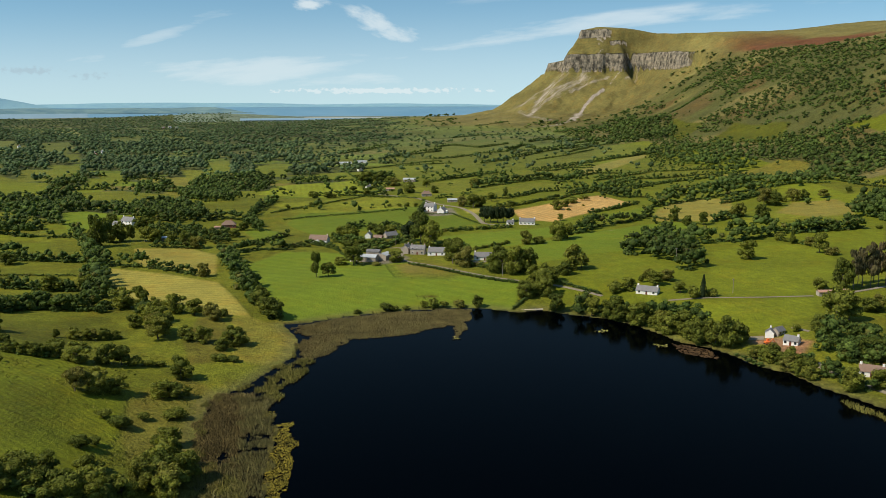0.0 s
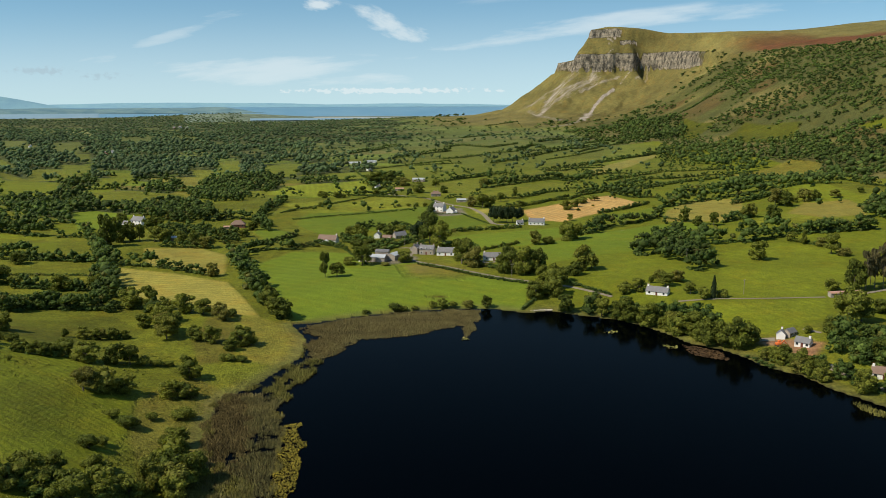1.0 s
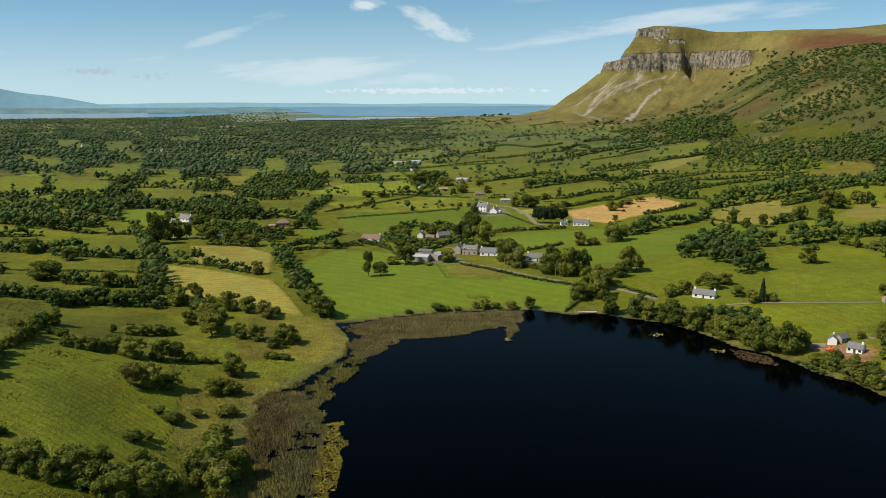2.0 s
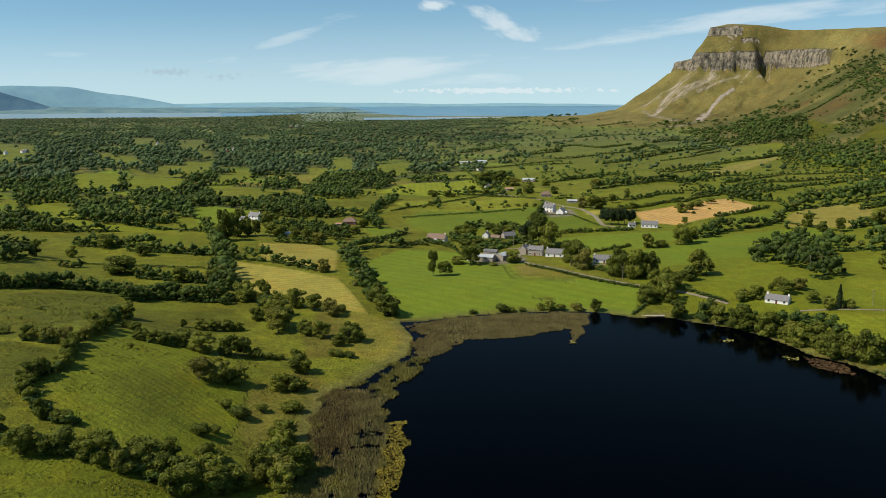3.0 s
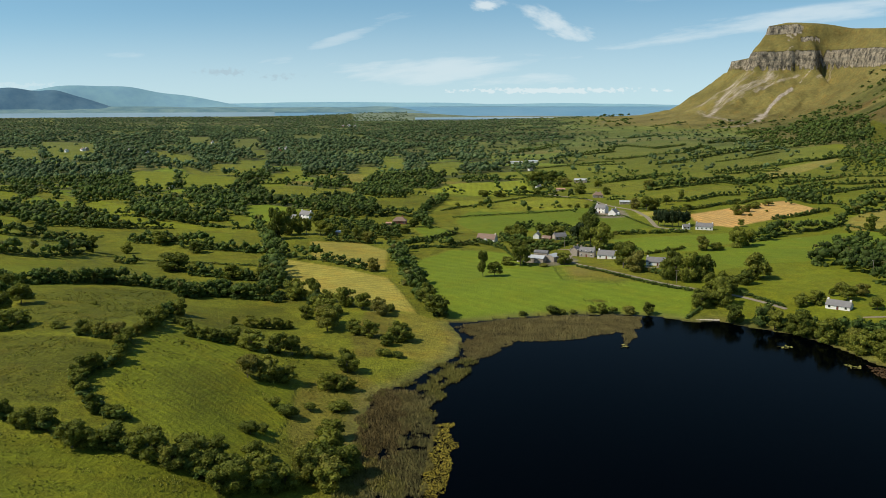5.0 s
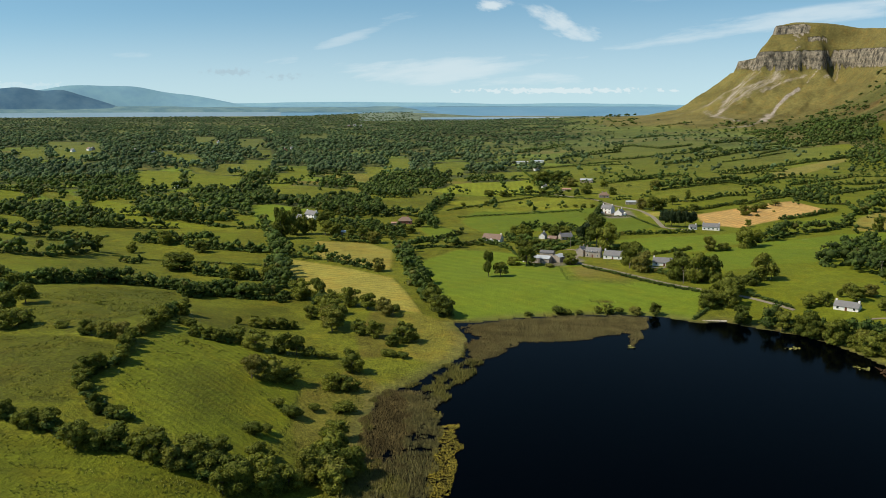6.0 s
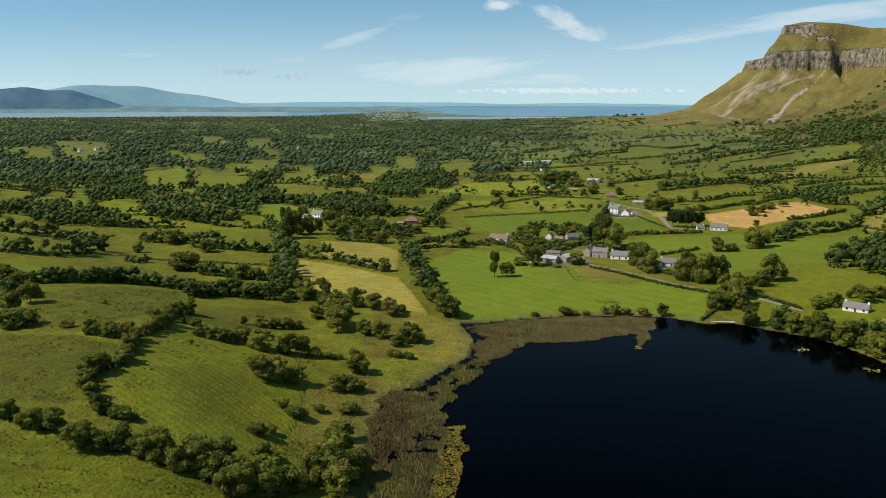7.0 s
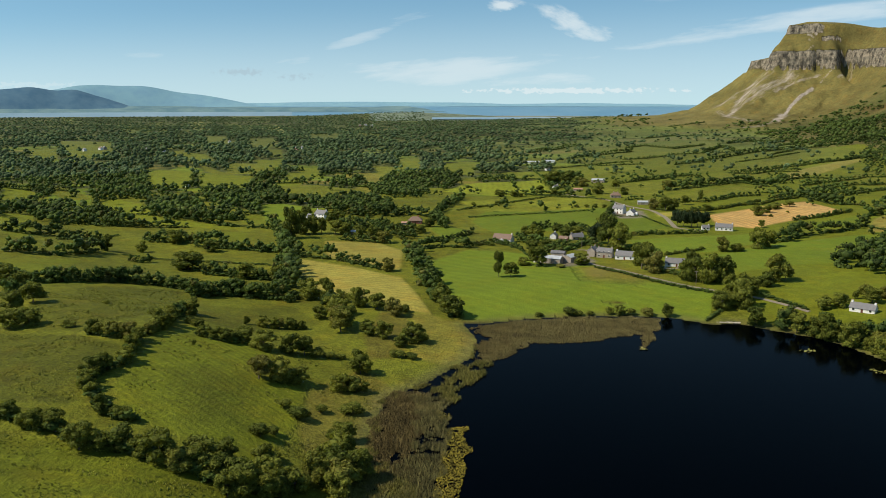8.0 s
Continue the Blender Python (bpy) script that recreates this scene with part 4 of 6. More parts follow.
tree(-131, 325, 8.8, 9.0)
tree(-126, 328, 7.5, 8.1)
shrub(-122, 330, 4.2, 6.7)
shrub(-117, 332, 3.3, 5.7)
shrub(-113, 334, 2.3, 4.8)
tree_row([(-160, 364), (-143, 374)], 5.3)
wood([(-163, 423), (-149, 426), (-129, 399), (-121, 370), (-131, 369), (-145, 394)], 10.1, 0.8)
# hill hedges
tree(-165, 209, 5.5, 6.3)
shrub(-158, 206, 5.0, 5.8)
tree(-155, 206, 6.0, 6.8)
tree(-149, 207, 6.3, 7.4)
tree(-138, 201, 7.3, 8.4)
tree(-134, 203, 6.0, 7.1)
tree(-130, 206, 7.3, 9.7)
tree(-123, 205, 5.6, 7.0)
tree(-118, 205, 8.6, 9.4)
tree(-112, 205, 6.4, 8.4)
tree(-109, 208, 6.8, 6.9)
tree(-104, 210, 6.1, 7.2)
tree(-95, 205, 8.4, 8.3)
tree(-91, 211, 7.3, 8.4)
tree(-88, 214, 6.8, 7.8)
tree(-98, 203, 6.6, 6.7)
HEDGES.append(([(-173, 287), (-162, 259), (-164, 252), (-162, 239), (-153, 230), (-140, 222), (-135, 222)], 3.4))
HEDGES.append(([(-168, 209), (-149, 206), (-130, 205), (-112, 206), (-98, 206), (-88, 214)], 3.6))
tree_row([(-173, 287), (-162, 259)], 5.2)
tree_row([(-164, 253), (-162, 239), (-153, 230)], 6.8)
tree_row([(-149, 227), (-140, 221), (-135, 222)], 5.5)
tree_row([(-194, 286), (-182, 285), (-175, 288)], 6.2)
tree_row([(-175, 293), (-179, 315), (-194, 357)], 7.5)
tree(-190, 355, 7.7, 8.9)
tree_row([(-179, 332), (-166, 327), (-160, 329)], 3.5)
tree(-150, 324, 6.4, 8.4)
shrub(-154, 322, 4.5, 6.0)
shrub(-206, 293, 2.9, 6.5)
tree(-222, 292, 7.0, 11.4)
tree(-226, 287, 7.4, 9.5)
shrub(-220, 339, 2.0, 3.7)
shrub(-158, 299, 2.1, 1.8)
tree(-265, 341, 10.4, 12.3)
tree(-246, 326, 8.8, 10.6)
tree(-245, 311, 8.5, 10.2)
tree(-291, 365, 8.8, 12.0)
tree_row([(-279, 366), (-271, 375), (-257, 401)], 9.3)
tree_row([(-256, 404), (-244, 415), (-226, 419)], 8.3)
tree_row([(-214, 399), (-205, 421), (-198, 431), (-167, 420)], 9.8)
tree_row([(-310, 497), (-301, 498), (-300, 509)], 6.2)
tree(-267, 496, 11.4, 20.4)
tree(-253, 493, 7.0, 10.0)
tree(-271, 511, 9.5, 11.2)
tree_row([(-241, 490), (-208, 477)], 7.8)
tree(-220, 480, 10.0, 15.0)
tree(-204, 484, 8.7, 10.2)
# strip fields to the west
tree(-80, 230, 9.7, 9.9)
tree(-74, 233, 9.1, 9.6)
tree(-83, 225, 9.5, 8.4)
tree(-68, 227, 7.2, 7.1)
tree(-80, 242, 7.7, 7.5)
tree(-85, 238, 6.0, 5.8)
tree(-76, 224, 8.8, 9.0)
tree_row([(-297, 691), (-250, 604), (-225, 553)], 12.3)
hedge([(-380, 525), (-381, 599)], 1.8)
tree_row([(-347, 582), (-313, 582)], 7.9)
tree_row([(-303, 571), (-239, 565)], 9.1)
tree(-323, 580, 10.9, 12.9)
tree(-329, 545, 8.1, 8.2)
tree(-283, 556, 7.9, 12.1)
tree(-344, 526, 11.1, 9.7)
hedge([(-327, 518), (-225, 524)], 1.6)
hedge([(-327, 406), (-289, 383)], 1.7)
tree_row([(-222, 526), (-182, 439)], 9.7)
hedge([(-437, 541), (-430, 600)], 2.4)
tree_row([(-304, 661), (-268, 660)], 6.6)
tree_row([(-383, 706), (-328, 696)], 6.2)
# hay meadows
tree(-251, 622, 25.1, 15.0)
tree(-250, 641, 19.5, 13.6)
tree(-243, 647, 16.0, 10.0)
tree(-236, 647, 13.3, 8.2)
tree(-225, 647, 11.5, 11.7)
tree(-252, 712, 8.7, 10.9)
tree(-217, 647, 9.7, 10.8)
tree(-201, 636, 10.3, 11.4)
tree(-186, 623, 12.6, 12.8)
tree(-282, 735, 10.1, 11.4)
tree(-250, 728, 8.9, 13.1)
tree(-177, 618, 9.1, 11.0)
tree(-182, 669, 7.1, 9.1)
tree(-162, 668, 6.2, 9.9)
tree(-164, 706, 7.5, 9.5)
tree(-172, 655, 7.9, 10.7)
tree_row([(-153, 592), (-131, 532), (-112, 478), (-97, 444), (-85, 417)], 11.4, 0.55)
tree_row([(-146, 585), (-124, 527), (-105, 473)], 10.0, 0.7)
tree_row([(-233, 564), (-219, 557), (-194, 549)], 13.4, 0.6)
tree_row([(-190, 549), (-172, 538), (-152, 523)], 7.4)
tree(-146, 519, 8.4, 8.6)
tree(-163, 430, 10.8, 13.5)
tree(-153, 430, 12.5, 9.1)
tree(-144, 426, 7.1, 7.8)
tree(-133, 421, 10.4, 10.6)
tree(-123, 418, 8.0, 9.9)
tree(-112, 410, 8.9, 10.2)
shrub(-109, 419, 4.5, 5.8)
tree_row([(-259, 618), (-222, 539), (-180, 454)], 13.0, 0.6)
tree_row([(-300, 579), (-240, 569)], 5.4)
tree_row([(-252, 484), (-226, 483), (-205, 477)], 7.0)
tree_row([(-227, 479), (-207, 477)], 10.4)
tree_row([(-217, 414), (-203, 420), (-167, 429)], 9.3)
tree_row([(-149, 622), (-132, 639), (-121, 674)], 5.6)
# farm and hamlet
tree_row([(-83, 686), (-68, 717), (-44, 711), (-26, 679)], 6.9)
tree_row([(-57, 595), (-52, 607)], 6.4)
tree_row([(-35, 636), (-20, 609)], 5.7)
tree_row([(16, 535), (27, 524)], 4.2)
tree_row([(-6, 602), (6, 611), (18, 584)], 6.3)
tree_row([(-102, 620), (-96, 615)], 4.1)
tree_row([(-22, 769), (-18, 869)], 7.5)
tree_row([(-8, 917), (10, 925)], 7.2)
tree(-70, 657, 11.1, 12.2)
tree(-79, 669, 7.8, 10.6)
tree(-59, 698, 5.4, 7.4)
tree(-49, 659, 9.4, 12.2)
tree(-41, 670, 7.8, 10.6)
tree(-58, 551, 13.0, 12.5)
tree(-66, 553, 5.5, 9.5)
tree(-67, 598, 7.8, 11.9)
tree(-58, 608, 7.1, 10.5)
tree(-31, 558, 7.2, 11.1)
shrub(-43, 548, 2.4, 7.5)
tree(-16, 623, 23.3, 16.4)
tree(-24, 636, 17.0, 13.0, 'dark')
tree(-9, 607, 19.6, 15.2)
tree(6, 542, 16.2, 15.1)
tree(13, 532, 13.1, 12.7)
tree(5, 553, 10.5, 10.5)
tree(-23, 723, 8.4, 14.2)
tree(-76, 510, 15.4, 6.8)
tree(-69, 511, 8.7, 9.6)
tree(31, 515, 13.4, 12.3)
tree(35, 512, 17.3, 13.6)
tree(42, 507, 17.9, 14.2)
tree(49, 509, 15.9, 12.9)
tree(52, 483, 11.4, 11.0)
tree(55, 473, 14.3, 12.7)
tree(61, 483, 9.5, 11.0)
tree(79, 512, 16.1, 15.1)
tree(71, 498, 8.5, 10.0)
tree(84, 518, 7.5, 9.0)
tree(45, 460, 9.7, 10.5)
tree(55, 463, 11.6, 13.0)
tree(58, 436, 9.2, 9.4)
tree(48, 466, 7.3, 7.5)
shrub(-44, 432, 2.3, 5.2)
shrub(-29, 439, 4.3, 10.0)
shrub(-19, 441, 2.3, 4.7)
shrub(-10, 444, 4.1, 4.8)
tree(-5, 444, 5.2, 6.5)
shrub(0, 446, 4.4, 5.4)
shrub(9, 446, 5.0, 7.2)
tree(18, 446, 6.4, 6.0)
shrub(-25, 439, 2.9, 5.3)
tree_row([(-108, 611), (-99, 630), (-80, 610), (-73, 599)], 4.9)
tree_row([(-81, 635), (-60, 628), (-38, 606)], 7.4)
HEDGES.append(([(-50, 588), (-47, 596), (-27, 646), (-30, 656)], 4.2))
hedge([(-23, 549), (5, 517), (26, 497), (47, 481)], 2.0)
hedge([(66, 480), (85, 456)], 2.2)
hedge([(36, 439), (40, 448), (45, 459)], 1.5)
hedge([(-72, 593), (-52, 546)], 1.9)
tree_row([(21, 591), (35, 604), (48, 617)], 3.6)
tree_row([(-3, 675), (30, 686), (56, 700)], 4.5)
tree(59, 610, 10.7, 9.7)
tree(68, 613, 5.6, 9.8)
tree(83, 626, 14.7, 11.6)
tree(91, 637, 11.6, 12.7)
tree_row([(101, 659), (118, 691), (132, 702)], 13.2, 0.6)
tree_row([(137, 707), (159, 720), (181, 749)], 10.7)
tree_row([(131, 778), (161, 804), (189, 836)], 4.8)
tree_row([(192, 799), (225, 829), (270, 865), (342, 927), (378, 934)], 13.2, 0.6)
hedge([(179, 736), (194, 709), (210, 688)], 1.9)
tree(106, 803, 9.4, 11.7)
tree(116, 824, 7.5, 9.8)
tree(126, 847, 6.0, 13.4)
tree(142, 867, 5.6, 11.5)
shrub(116, 797, 2.6, 4.2)
tree(100, 736, 6.2, 5.8)
shrub(134, 825, 2.1, 3.3)
tree(64, 818, 7.4, 8.6)
tree(49, 876, 9.0, 10.3)
tree(66, 922, 9.5, 6.0)
tree(20, 838, 10.8, 13.2)
tree(29, 825, 12.7, 15.1)
tree(35, 834, 10.7, 12.0)
tree(35, 732, 15.1, 8.7, 'dark')
tree(40, 729, 16.0, 8.6, 'dark')
tree(46, 729, 16.0, 8.6, 'dark')
tree(51, 731, 15.1, 8.7, 'dark')
tree(57, 738, 13.3, 7.8, 'dark')
tree_row([(35, 799), (66, 837)], 3.8)
tree_row([(66, 832), (94, 869), (119, 881), (137, 920), (164, 953)], 4.1)
hedge([(-141, 759), (-96, 798), (-35, 831)], 2.1)
hedge([(-159, 798), (-89, 953), (-26, 919)], 2.3)
tree_row([(-179, 873), (-176, 919)], 4.8)
hedge([(-25, 787), (8, 785), (31, 722)], 1.5)
tree(-140, 939, 7.9, 13.7)
tree(-125, 941, 7.3, 11.2)
tree(-101, 972, 10.6, 11.5)
tree(-85, 968, 7.5, 10.2)
shrub(-151, 841, 4.4, 6.7)
shrub(-131, 859, 5.0, 6.8)
shrub(-53, 859, 3.3, 4.5)
shrub(-44, 857, 4.4, 5.6)
shrub(-36, 855, 4.9, 5.6)
shrub(-27, 853, 4.4, 5.6)
shrub(-119, 948, 4.9, 7.5)
shrub(-115, 612, 4.0, 7.4)
# fields below the mountain
tree(-104, 1107, 15.7, 14.5)
tree(-94, 1116, 15.8, 16.1)
tree(-82, 1133, 14.5, 17.8)
tree(-67, 1094, 11.2, 15.7)
tree(-39, 977, 12.5, 16.6)
tree(-9, 971, 8.7, 8.9)
tree(-20, 1048, 9.4, 12.3)
tree(-59, 1078, 11.1, 14.1)
tree(37, 1019, 11.8, 13.3)
tree_row([(-19, 1112), (37, 1171)], 7.4)
tree_row([(44, 1019), (82, 1081), (131, 1132)], 13.4)
tree_row([(130, 1124), (154, 1081)], 13.1)
hedge([(-123, 1314), (-3, 1416)], 3.6)
hedge([(-169, 1164), (-120, 1158)], 3.1)
hedge([(-161, 1350), (-106, 1135)], 3.3)
tree_row([(-100, 1493), (-2, 1616)], 11.1, 0.6)
tree_row([(-196, 1644), (-109, 1845)], 10.3, 0.7)
tree_row([(-73, 1342), (-21, 1356), (14, 1368)], 8.8, 1.4)
tree_row([(132, 934), (177, 983), (195, 915), (210, 876)], 8.6)
tree_row([(196, 1091), (281, 1179), (357, 1154)], 7.7)
tree_row([(215, 981), (287, 1058), (352, 1093)], 5.7)
tree_row([(144, 1256), (238, 1327), (343, 1407)], 7.1)
tree_row([(59, 1363), (173, 1518), (299, 1677)], 8.0)
wood([(405, 2276), (502, 2392), (508, 1943), (435, 1619), (394, 1666), (364, 1905)], 18.4, 1.0)
wood([(479, 1345), (544, 1286), (471, 1091), (428, 1177)], 12.0, 1.0)
tree_row([(241, 934), (302, 974), (370, 1040)], 8.1)
# pastures on the north shore
tree(193, 543, 12.3, 12.9)
tree(191, 713, 11.4, 9.7)
tree(196, 692, 8.3, 8.5)
tree(208, 689, 10.6, 8.5)
tree(291, 784, 16.1, 14.2)
tree(299, 776, 13.9, 14.1)
tree(299, 791, 15.2, 13.3)
tree(328, 809, 12.3, 14.8)
tree(340, 813, 10.2, 8.6)
tree(317, 805, 5.5, 6.8)
tree(357, 814, 8.0, 11.6)
tree(388, 829, 5.9, 6.6)
tree(257, 695, 13.3, 13.1)
tree(238, 606, 6.7, 7.7)
tree(241, 592, 10.7, 4.2)
tree(244, 556, 13.3, 11.2)
tree(248, 581, 6.5, 9.1)
tree(248, 547, 5.4, 9.5)
shrub(322, 635, 3.7, 5.6)
tree(248, 720, 12.7, 10.0)
tree(241, 717, 9.7, 8.9)
tree(213, 453, 16.9, 12.0)
tree(201, 454, 5.8, 8.6)
tree_row([(222, 703), (251, 720)], 4.9)
tree_row([(258, 805), (313, 854)], 6.9, 0.6)
tree_row([(219, 659), (241, 649), (267, 638), (284, 646), (312, 640)], 12.4, 0.42)
tree_row([(238, 606), (251, 580), (251, 546)], 3.7)
wood([(117, 562), (150, 628), (178, 640), (190, 622), (172, 585), (158, 520), (152, 500), (140, 503), (135, 543)], 13.0, 0.7)
tree(134, 438, 13.1, 4.3, 'conifer')
tree(129, 438, 6.6, 7.3)
shrub(139, 439, 4.8, 6.7)
tree(125, 448, 6.1, 7.4)
tree(125, 475, 7.0, 8.5)
tree(116, 466, 7.5, 9.6)
tree(115, 475, 7.0, 7.8)
tree(100, 459, 7.4, 8.1)
tree(92, 458, 6.1, 9.3)
shrub(110, 473, 5.1, 3.9)
tree(218, 452, 21.5, 7.3, 'pine')
tree(224, 455, 23.0, 7.4, 'pine')
tree(228, 454, 23.7, 8.1, 'pine')
tree(233, 456, 24.6, 7.5, 'pine')
tree(239, 460, 24.2, 7.5, 'pine')
tree(244, 464, 23.8, 7.6, 'pine')
tree(225, 462, 20.0, 6.8, 'pine')
tree(236, 467, 22.4, 7.6, 'pine')
wood([(325, 688), (330, 674), (356, 674), (397, 755), (373, 776)], 15.7, 0.7)
wood([(65, 432), (83, 421), (92, 409), (101, 391), (112, 375), (120, 372), (123, 383), (122, 399), (114, 410), (103, 420), (88, 433), (69, 438)], 12.3, 0.6)
tree_row([(76, 430), (93, 412), (109, 390), (120, 374)], 6.1, 0.5)
tree(126, 369, 14.4, 12.1)
tree(131, 371, 7.8, 8.0)
tree(120, 371, 12.4, 10.5)
tree_row([(132, 348), (137, 344), (140, 337)], 6.5)
tree_row([(138, 332), (144, 324)], 5.3)
hedge([(124, 357), (130, 342)], 2.0)
wood([(129, 357), (136, 359), (143, 344), (154, 332), (163, 309), (164, 296), (149, 316), (139, 333), (130, 346)], 6.4, 0.75)
wood([(158, 364), (157, 348), (162, 335), (175, 321), (191, 352), (180, 364), (169, 368)], 11.5, 0.65)
tree(182, 391, 15.8, 15.5)
tree(164, 365, 10.0, 9.7)
tree(188, 392, 11.4, 11.6)
tree(205, 407, 6.5, 10.9)
tree(212, 410, 7.8, 9.2)
tree(152, 310, 9.2, 8.9)
tree(171, 335, 9.9, 10.1)
shrub(157, 375, 3.7, 4.4)
tree(163, 309, 8.4, 9.5)
tree(214, 398, 11.8, 12.0)
tree(180, 330, 12.4, 12.7)
# hedgerows and woods below the mountain and over the western fields
tree_row([(-18, 1437), (15, 1457), (64, 1512), (116, 1545), (168, 1568), (231, 1658), (310, 1808), (362, 1896)], 6.0, 0.9)
tree_row([(115, 1561), (157, 1727), (170, 1608)], 9.0, 0.6)
tree_row([(179, 1841), (231, 1924), (258, 1848), (312, 1966), (336, 1888), (397, 1946), (406, 1719)], 9.0, 0.55)
tree_row([(206, 1475), (265, 1600), (303, 1642), (341, 1672), (362, 1643)], 5.0, 0.9)
tree_row([(151, 1401), (201, 1435), (263, 1527)], 4.0, 1)
tree_row([(200, 1305), (235, 1316), (275, 1345), (330, 1411)], 5.0, 0.7)
tree_row([(126, 1242), (157, 1234), (184, 1259), (215, 1246)], 8.0, 0.6)
tree_row([(-16, 1705), (18, 1758), (71, 1676), (134, 1797)], 6.0, 0.8)
tree_row([(21, 2062), (94, 2216), (168, 2244)], 5.0, 1.1)
tree_row([(90, 2513), (159, 2570), (194, 2604)], 5.0, 1)
tree_row([(-430, 1156), (-418, 1190), (-368, 1165)], 10.0, 0.7)
tree_row([(-361, 1061), (-336, 1041), (-312, 1024)], 12.0, 0.6)
tree_row([(-481, 1064), (-489, 1136), (-503, 1209), (-471, 1217)], 10.0, 0.6)
tree_row([(-452, 1050), (-421, 1048), (-414, 1071)], 11.0, 0.6)
tree_row([(-543, 672), (-570, 728), (-579, 763), (-558, 760), (-534, 752), (-477, 714), (-433, 681)], 12.0, 0.55)
tree_row([(-725, 896), (-670, 874), (-649, 889), (-607, 876)], 10.0, 0.6)
tree_row([(-612, 807), (-624, 841), (-639, 875)], 8.0, 0.7)
tree_row([(-444, 702), (-425, 711), (-392, 702), (-361, 685), (-315, 665)], 12.0, 0.6)
tree_row([(-453, 625), (-440, 643), (-416, 646), (-387, 649)], 6.0, 0.9)
tree_row([(-424, 642), (-391, 638), (-365, 646), (-349, 648)], 9.0, 0.55)
tree_row([(-388, 536), (-388, 568), (-377, 572)], 7.0, 0.8)
tree_row([(-354, 589), (-336, 594), (-313, 586), (-287, 586)], 10.0, 0.55)
tree_row([(-417, 518), (-400, 523), (-398, 546)], 11.0, 0.55)
tree_row([(-358, 445), (-347, 454), (-334, 462), (-333, 488), (-342, 515)], 13.0, 0.5)
wood([(529, 2250), (503, 1927), (439, 1657), (465, 1546), (464, 1421), (486, 1329), (517, 1347), (534, 1302), (547, 1257), (548, 1187), (545, 1117), (549, 1084), (540, 1066), (532, 1087), (498, 1075), (458, 1059), (473, 1113), (451, 1131), (431, 1177), (393, 1198), (349, 1207), (283, 1191), (347, 1465)], 10.0, 1.5)
wood([(-299, 803), (-300, 873), (-273, 885), (-234, 836), (-208, 762), (-228, 740), (-264, 754)], 12.0, 0.6)
wood([(-311, 1008), (-326, 1190), (-300, 1151), (-229, 984), (-219, 892), (-249, 887)], 11.0, 0.7)
tree_row([(-3, 1132), (35, 1164), (51, 1194), (76, 1221)], 8.0, 0.6)
tree_row([(38, 1060), (69, 1111), (98, 1107), (131, 1143)], 11.0, 0.5)
tree_row([(131, 1143), (147, 1101), (157, 1119), (202, 1169), (239, 1166)], 10.0, 0.5)
tree_row([(135, 1005), (154, 1003), (172, 957), (184, 894), (204, 890)], 12.0, 0.5)
tree_row([(181, 1009), (218, 1063), (247, 1098), (279, 1110)], 8.0, 0.6)
tree_row([(39, 905), (68, 894), (87, 919), (103, 954), (131, 977)], 7.0, 0.7)
tree_row([(52, 837), (81, 850), (100, 876), (122, 907)], 4.0, 0.8)
tree_row([(261, 1096), (323, 1113), (363, 1106), (379, 1068)], 7.0, 0.7)
tree_row([(215, 875), (242, 892), (270, 909), (331, 985), (363, 986), (377, 941), (404, 906)], 12.0, 0.5)
tree_row([(271, 837), (291, 849), (312, 854)], 8.0, 0.6)
tree_row([(189, 610), (206, 607), (230, 619), (247, 630)], 12.0, 0.5)
tree_row([(247, 630), (273, 634), (298, 635), (314, 642)], 11.0, 0.5)
tree_row([(219, 699), (237, 716), (253, 734)], 9.0, 0.6)
tree_row([(408, 957), (428, 959), (421, 878), (433, 848)], 12.0, 0.55)
tree_row([(444, 1057), (464, 1043), (457, 955)], 9.0, 0.6)
tree_row([(-145, 597), (-136, 607), (-124, 607), (-110, 603)], 9.0, 0.55)
tree_row([(-209, 746), (-200, 771), (-176, 757), (-153, 723)], 10.0, 0.6)
tree_row([(-230, 687), (-214, 696), (-193, 689)], 8.0, 0.7)
tree_row([(-173, 899), (-176, 830), (-171, 758), (-148, 697)], 10.0, 0.55)
tree_row([(-81, 642), (-67, 638)], 8.0, 0.6)
tree_row([(-144, 966), (-123, 970), (-97, 962), (-72, 961)], 8.0, 0.7)
tree_row([(-213, 622), (-195, 619), (-172, 616)], 7.0, 0.7)
wood([(-239, 697), (-226, 719), (-200, 713), (-173, 681), (-158, 639), (-172, 630), (-202, 657), (-223, 664)], 9.0, 0.95)
tree_row([(-284, 368), (-273, 375), (-271, 393)], 8.0, 0.6)
tree_row([(-264, 388), (-258, 403), (-257, 426)], 9.0, 0.55)
tree_row([(-249, 417), (-238, 421), (-228, 425)], 8.0, 0.6)
tree_row([(-220, 412), (-210, 418), (-204, 430)], 9.0, 0.6)
tree_row([(-265, 331), (-262, 337), (-252, 335)], 9.0, 0.5)
tree_row([(-277, 496), (-262, 497), (-246, 491)], 9.0, 0.6)

